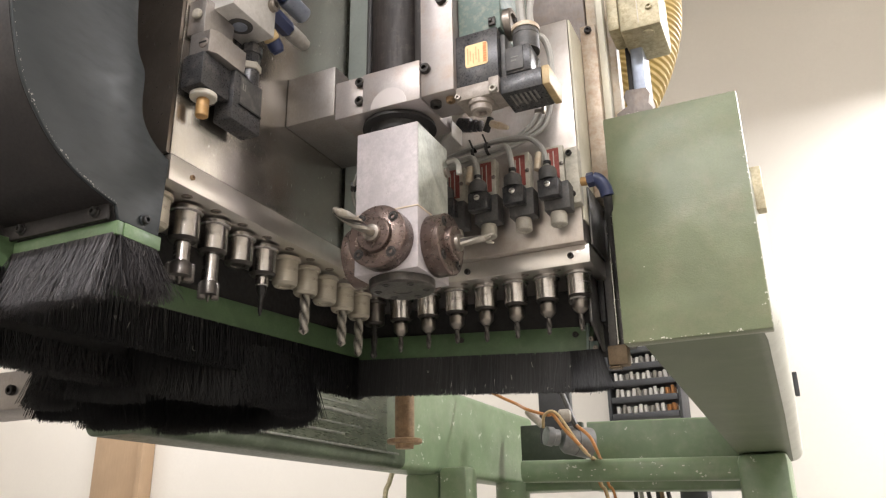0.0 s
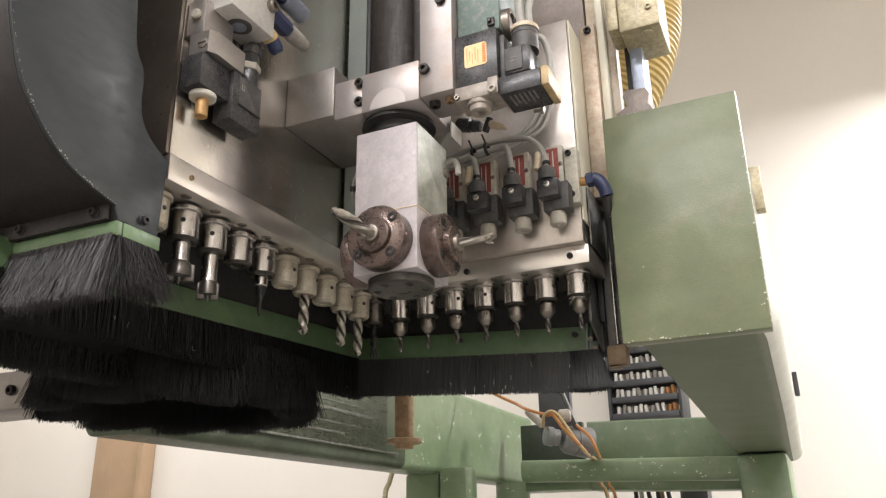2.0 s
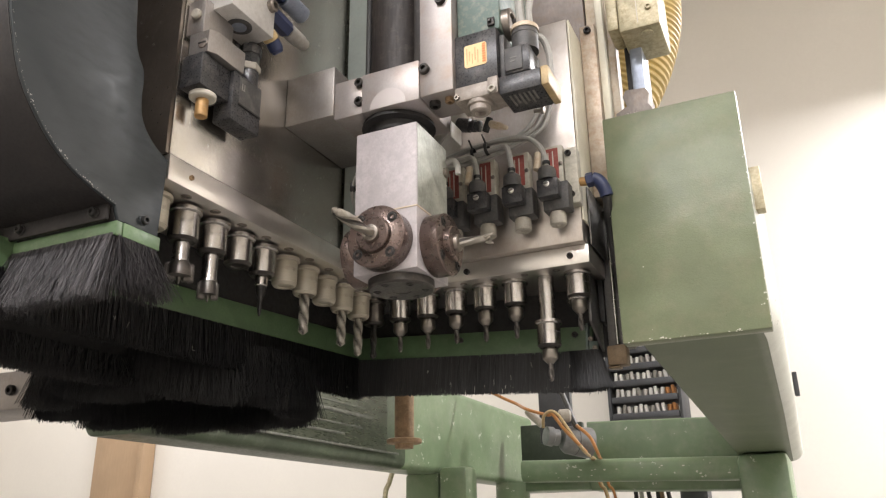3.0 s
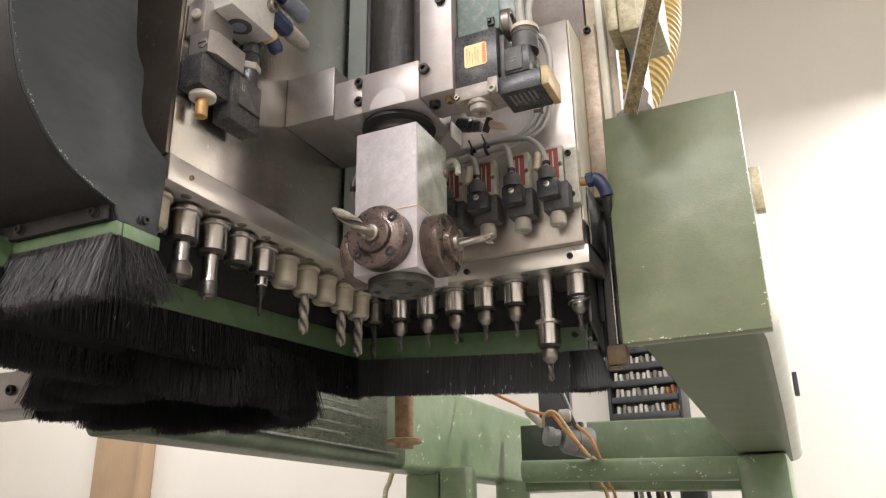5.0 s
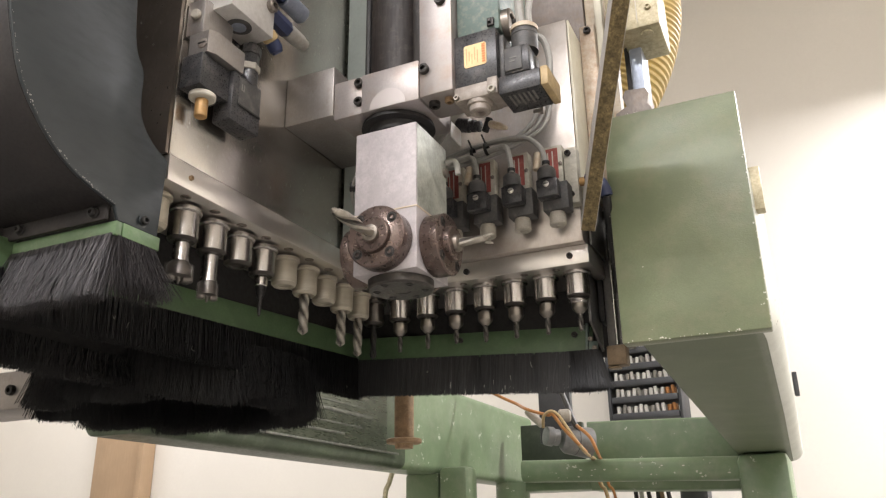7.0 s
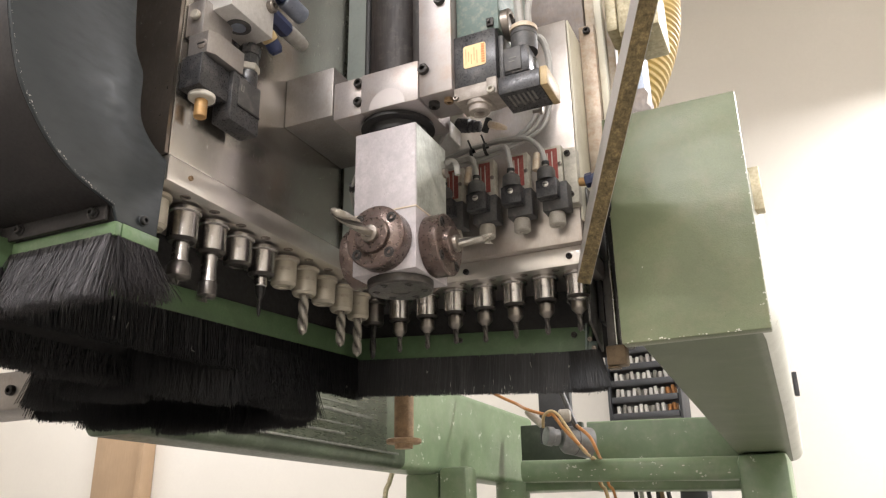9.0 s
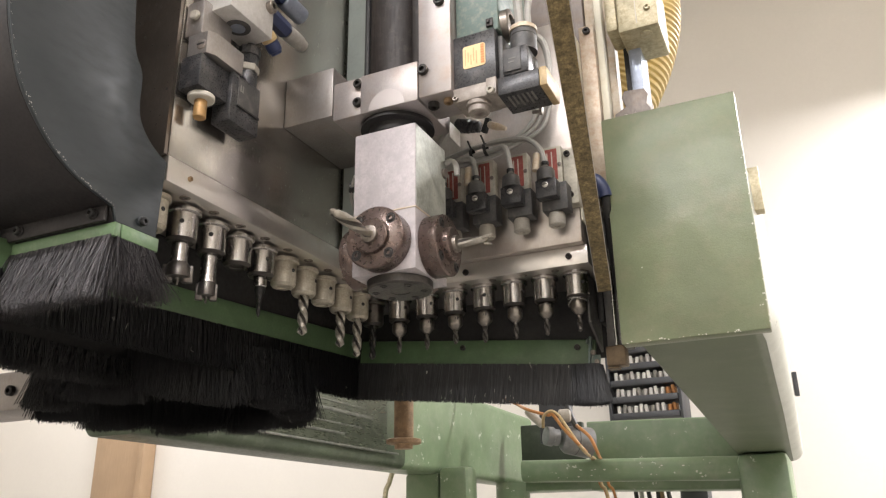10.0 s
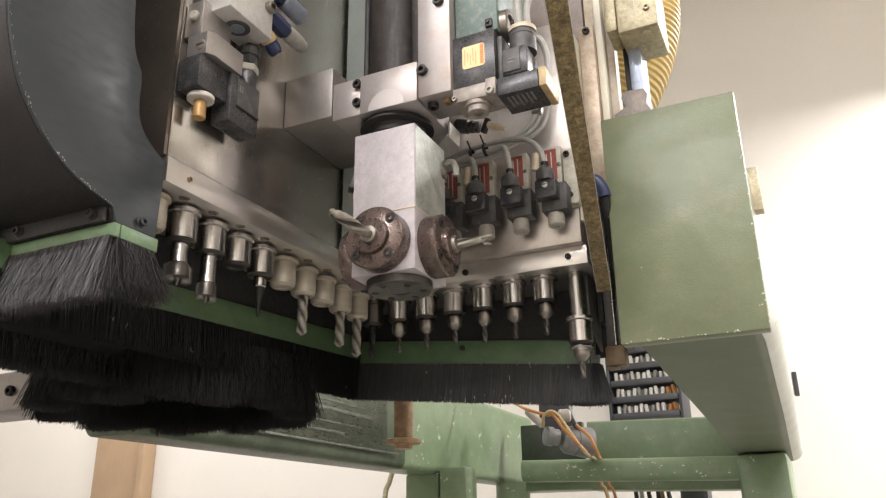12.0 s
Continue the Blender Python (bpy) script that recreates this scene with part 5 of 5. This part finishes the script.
def cables():
    for i, x in enumerate((0.118, 0.1525, 0.1875, 0.2215)):
        c = thing("valve_cable", (x, -0.07, 0.11), "thin grey cable looping from a valve plug", "cable", "valve cables")
        top = 0.128 + 0.004 * i
        pts = [(x - 0.0005, -0.0705, 0.1045), (x - 0.0005, -0.0705, 0.114), (x - 0.005, -0.068, top - 0.002), (x - 0.016, -0.064, top + 0.002)]
        pts += [(0.10 + (x - 0.118) * k, -0.055 - 0.003 * i, 0.132 + 0.002 * i) for k in (0.55, 0.3, 0.05)] if i else [(0.098, -0.06, 0.132)]
        if i == 3:
            pts = [(x - 0.0005, -0.0705, 0.1045), (0.219, -0.069, 0.118), (0.213, -0.066, 0.131), (0.2, -0.062, 0.143), (0.175, -0.06, 0.148), (0.146, -0.06, 0.146), (0.115, -0.06, 0.1405)]
        if i in (1, 3):
            part("sleeve", Cyl((x - 0.010, -0.071, 0.103), (x - 0.0085, -0.069, 0.121), 0.0034, 12, 0.0006), IVORY, c, "pale plastic sleeve")
        part("cable", Tube(pts, 0.0026), CABLE, c)
        part("cable_tie", Lathe((x - 0.0005, -0.0705, 0.107), (0, 0, 1), [(0, 0.0036), (0.003, 0.0036)], 10), RUBBER, c)
    w = thing("sensor_lead", (0.06, -0.19, 0.04), "thin pale sensor lead beside the angle head", "cable")
    part("lead", Tube([(0.05, -0.12, 0.07), (0.075, -0.17, 0.064), (0.088, -0.19, 0.064), (0.097, -0.2, 0.068)], 0.0016), CABLE, w)
    part("lead_tip", Cyl((0.083, -0.183, 0.0645), (0.089, -0.192, 0.0645), 0.0026, 12), RUBBER, w)
    for x, z in ((0.146, 0.1375), (0.160, 0.1405)):
        t = thing("cable_tie", (x, -0.062, z), "black cable tie round the valve cables", "cable tie", "cable ties")
        part("loop", Lathe((x - 0.0015, -0.062, z), (1, 0, 0.1), [(0, 0.0065), (0.003, 0.0065), (0.003, 0.0058), (0, 0.0058)], 16), RUBBER, t)
        part("tail", Cyl((x, -0.066, z + 0.005), (x - 0.002, -0.07, z + 0.013), 0.001, 6), RUBBER, t)
    e = thing("cable_connector", (0.165, -0.12, 0.138), "black cable connector with a pale sleeve", "connector")
    part("boot", Lathe((0.1545, -0.12, 0.1400), (1, 0, -0.3), [(0, 0.0055), (0.0015, 0.0068), (0.013, 0.0066), (0.0135, 0.0045), (0.016, 0.0045), (0.0162, 0.006), (0.0185, 0.0058), (0.0187, 0.0042), (0.021, 0.0042), (0.0212, 0.0054), (0.0235, 0.0052), (0.024, 0.0036)], 14), BLACK, e)
    part("sleeve", Lathe((0.1860, -0.12, 0.1335), (1, 0, -0.5), [(0, 0.003), (0.001, 0.0036), (0.010, 0.0034), (0.018, 0.0018), (0.0185, 0.001)], 14), IVORY, e, "pale plastic sleeve")
    part("tie", Cyl((0.1815, -0.12, 0.1270), (0.1860, -0.12, 0.1390), 0.0032, 8), RUBBER, e)
    part("lead", Tube([(0.1550, -0.12, 0.1398), (0.146, -0.115, 0.142), (0.13, -0.10, 0.142), (0.11, -0.08, 0.138)], 0.002), CABLE, e)
    b = thing("blue_air_fitting", (0.255, -0.041, 0.1), "blue elbow air fitting with a brass thread", "air fitting")
    part("thread", Cyl((0.2442, -0.041, 0.0968), (0.2515, -0.041, 0.0960), 0.0042, 14), BRASS, b, "brass thread")
    part("elbow_nut", Cyl((0.2500, -0.041, 0.0965), (0.2570, -0.041, 0.0972), 0.0070, 6, 0.0008), BLUE, b)
    part("elbow", Tube([(0.2560, -0.041, 0.0975), (0.2605, -0.040, 0.0955), (0.2650, -0.038, 0.088), (0.2665, -0.036, 0.080)], 0.0062, 12), BLUE, b)
    part("air_tube", Tube([(0.2665, -0.036, 0.080), (0.2655, -0.030, 0.07), (0.262, -0.01, 0.05), (0.262, 0.01, 0.0)], 0.004, 10), RUBBER, b)
    for i, (x, y) in enumerate(((0.243, -0.186), (0.250, -0.184))):
        c = thing("supply_cable", (x, y, 0.2), "grey cable rising from the pneumatic valve", "cable", "supply cables")
        part("cable", Tube([(x, y, 0.168), (x - 0.002, y, 0.19), (x - 0.004 + 0.006 * i, y + 0.004, 0.23), (x - 0.008 + 0.01 * i, y + 0.01, 0.32)], 0.0028 + 0.001 * (1 - i)), CABLE, c)
    c = thing("supply_cable", (0.262, -0.18, 0.13), "grey cable bent round the valve plug", "cable", "supply cables")
    part("cable", Tube([(0.2475, -0.172, 0.176), (0.2545, -0.171, 0.170), (0.2585, -0.17, 0.155), (0.2585, -0.17, 0.138), (0.2560, -0.168, 0.120)], 0.0028), CABLE, c)
    for i in range(3):
        c = thing("looped_cable", (0.2, -0.06, 0.16), "thin dusty cable looped on the housing", "cable", "looped cables")
        w = 0.006 * i
        part("cable", Tube([(0.215 + w, -0.05, 0.205), (0.212 + w, -0.052, 0.18), (0.203 + w, -0.055, 0.160 - w * 0.5), (0.185, -0.057, 0.147 - w * 0.6), (0.16, -0.058, 0.140 - w * 0.5), (0.12, -0.06, 0.134 - w * 0.4), (0.095, -0.06, 0.131)], 0.0022), CABLE, c)


# ---------- the hand-fed board ----------
BOARD = []


def board():
    s = thing("chipboard_strip", (0, 0, 0), "white melamine-faced chipboard strip with raw brown edge", "board")
    part("core", B(((-0.006, 0, 0), (0.006, 0.07, 0.38)), bevel=0.0002), CHIPBOARD, s)
    part("melamine_face", B(((-0.0064, 0.0002, 0.0002), (-0.00605, 0.0698, 0.3798))), MELAMINE, s, "white melamine face")
    part("melamine_face", B(((0.00605, 0.0002, 0.0002), (0.0064, 0.0698, 0.3798))), MELAMINE, s, "white melamine face")
    BOARD.append(s)


room()
machine_frame()
boring_head()
brush_skirts()
rear_skirt()
lower_brush()
dust_hood()
router()
valves()
guide_rail()
background()
cables()
board()
spindles()


# ---------- what moves ----------
def speed(t):
    """spindle speed, degrees a second"""
    full = 2400.0
    for a, b, va, vb in ((-1, 0.0, 1, 1), (0.0, 0.3, 1, 0), (0.3, 2.55, 0, 0), (2.55, 2.85, 0, 1), (2.85, 9.0, 1, 1), (9.0, 9.65, 1, 0), (9.65, 11.62, 0, 0), (11.62, 11.9, 0, 1), (11.9, 13, 1, 1)):
        if a <= t <= b:
            return full * (va + (vb - va) * (t - a) / (b - a))
    return 0.0


def ramp_rows(t, rows):
    for (a, va), (b, vb) in zip(rows, rows[1:]):
        if a <= t <= b:
            return va + (vb - va) * (t - a) / (b - a)
    return rows[-1][1]


def motions():
    angles, a = [], 0.0
    for i in range(361):
        angles.append(a)
        a += speed((i + 0.5) / 30) / 30
    # the run from 2.5 to 9.7 s ends on whole turns
    run = angles[300] - angles[60]
    even = round(run / 360) * 360 / run
    angles = [a if i < 60 else angles[60] + (min(a, angles[300]) - angles[60]) * even + max(0, a - angles[300]) for i, a in enumerate(angles)]
    rest = angles[60]
    for s, x, y, turn in SPINDLES:
        drop = [(0, 0), (12, 0)]
        if y == 0 and abs(x - 0.192) < 1e-4:
            drop = [(0, 0), (2.2, 0), (2.27, -0.0445), (6.73, -0.0445), (6.87, 0), (12, 0)]
        if y == 0 and abs(x - 0.224) < 1e-4:
            drop = [(0, 0), (11.5, 0), (11.57, -0.0445), (12, -0.0445)]
        walk(s, [(i / 30, pose(x, y, ramp_rows(i / 30, drop), 0, 0, turn + angles[i] - rest)) for i in range(361)])
    sk = REAR[0]
    low = pose(-0.05, 0.05, 0.0015, 0, 3.7, 0)
    lower = pose(-0.046, 0.05, -0.0015, 0, 5.9, 0)
    walk(sk, [(0, low), (9.6, low), (9.7, lower), (12, lower)])
    bd = BOARD[0]
    walk(bd, [
        (0, pose(0.33, -0.09, 0.62, 38, 14, 12)),
        (3.2, pose(0.33, -0.09, 0.6, 38, 14, 12)),
        (4.4, pose(0.312, -0.088, 0.205, 38.5, 14.7, 19.0)),
        (4.8, pose(0.307, -0.086, 0.147, 38.8, 14.8, 19.5)),
        (5.0, pose(0.304, -0.086, 0.131, 38.8, 14.8, 19.5)),
        (5.5, pose(0.314, -0.088, 0.145, 42.4, 13.3, 20.0)),
        (5.8, pose(0.313, -0.088, 0.142, 44, 13.3, 20.0)),
        (6.0, pose(0.305, -0.086, 0.125, 48, 13, 19.5)),
        (6.2, pose(0.286, -0.078, 0.103, 56, 12.6, 19.0)),
        (6.4, pose(0.268, -0.07, 0.079, 66, 12, 18.8)),
        (6.5, pose(0.262, -0.068, 0.072, 68.7, 11.9, 18)),
        (6.7, pose(0.262, -0.067, 0.069, 67.5, 11.5, 18.2)),
        (6.9, pose(0.252, -0.056, 0.044, 61, 9.4, 19.5)),
        (7.2, pose(0.251, -0.055, 0.04, 60.3, 9, 19.8)),
        (8.8, pose(0.239, -0.037, 0, 63.9, 11.4, 21.7)),
        (9.2, pose(0.2405, -0.034, -0.001, 60, 11.3, 23)),
        (9.5, pose(0.244, -0.031, -0.003, 54.6, 11.3, 25.7)),
        (9.62, pose(0.244, -0.03, -0.003, 58.5, 13.8, 24.9)),
        (9.69, pose(0.257, -0.031, -0.009, 78, -3.2, 11.6)),
        (10.5, pose(0.257, -0.031, -0.009, 78, -3.5, 11.5)),
        (12, pose(0.257, -0.031, -0.009, 78, -3.5, 11.5)),
    ])

motions()
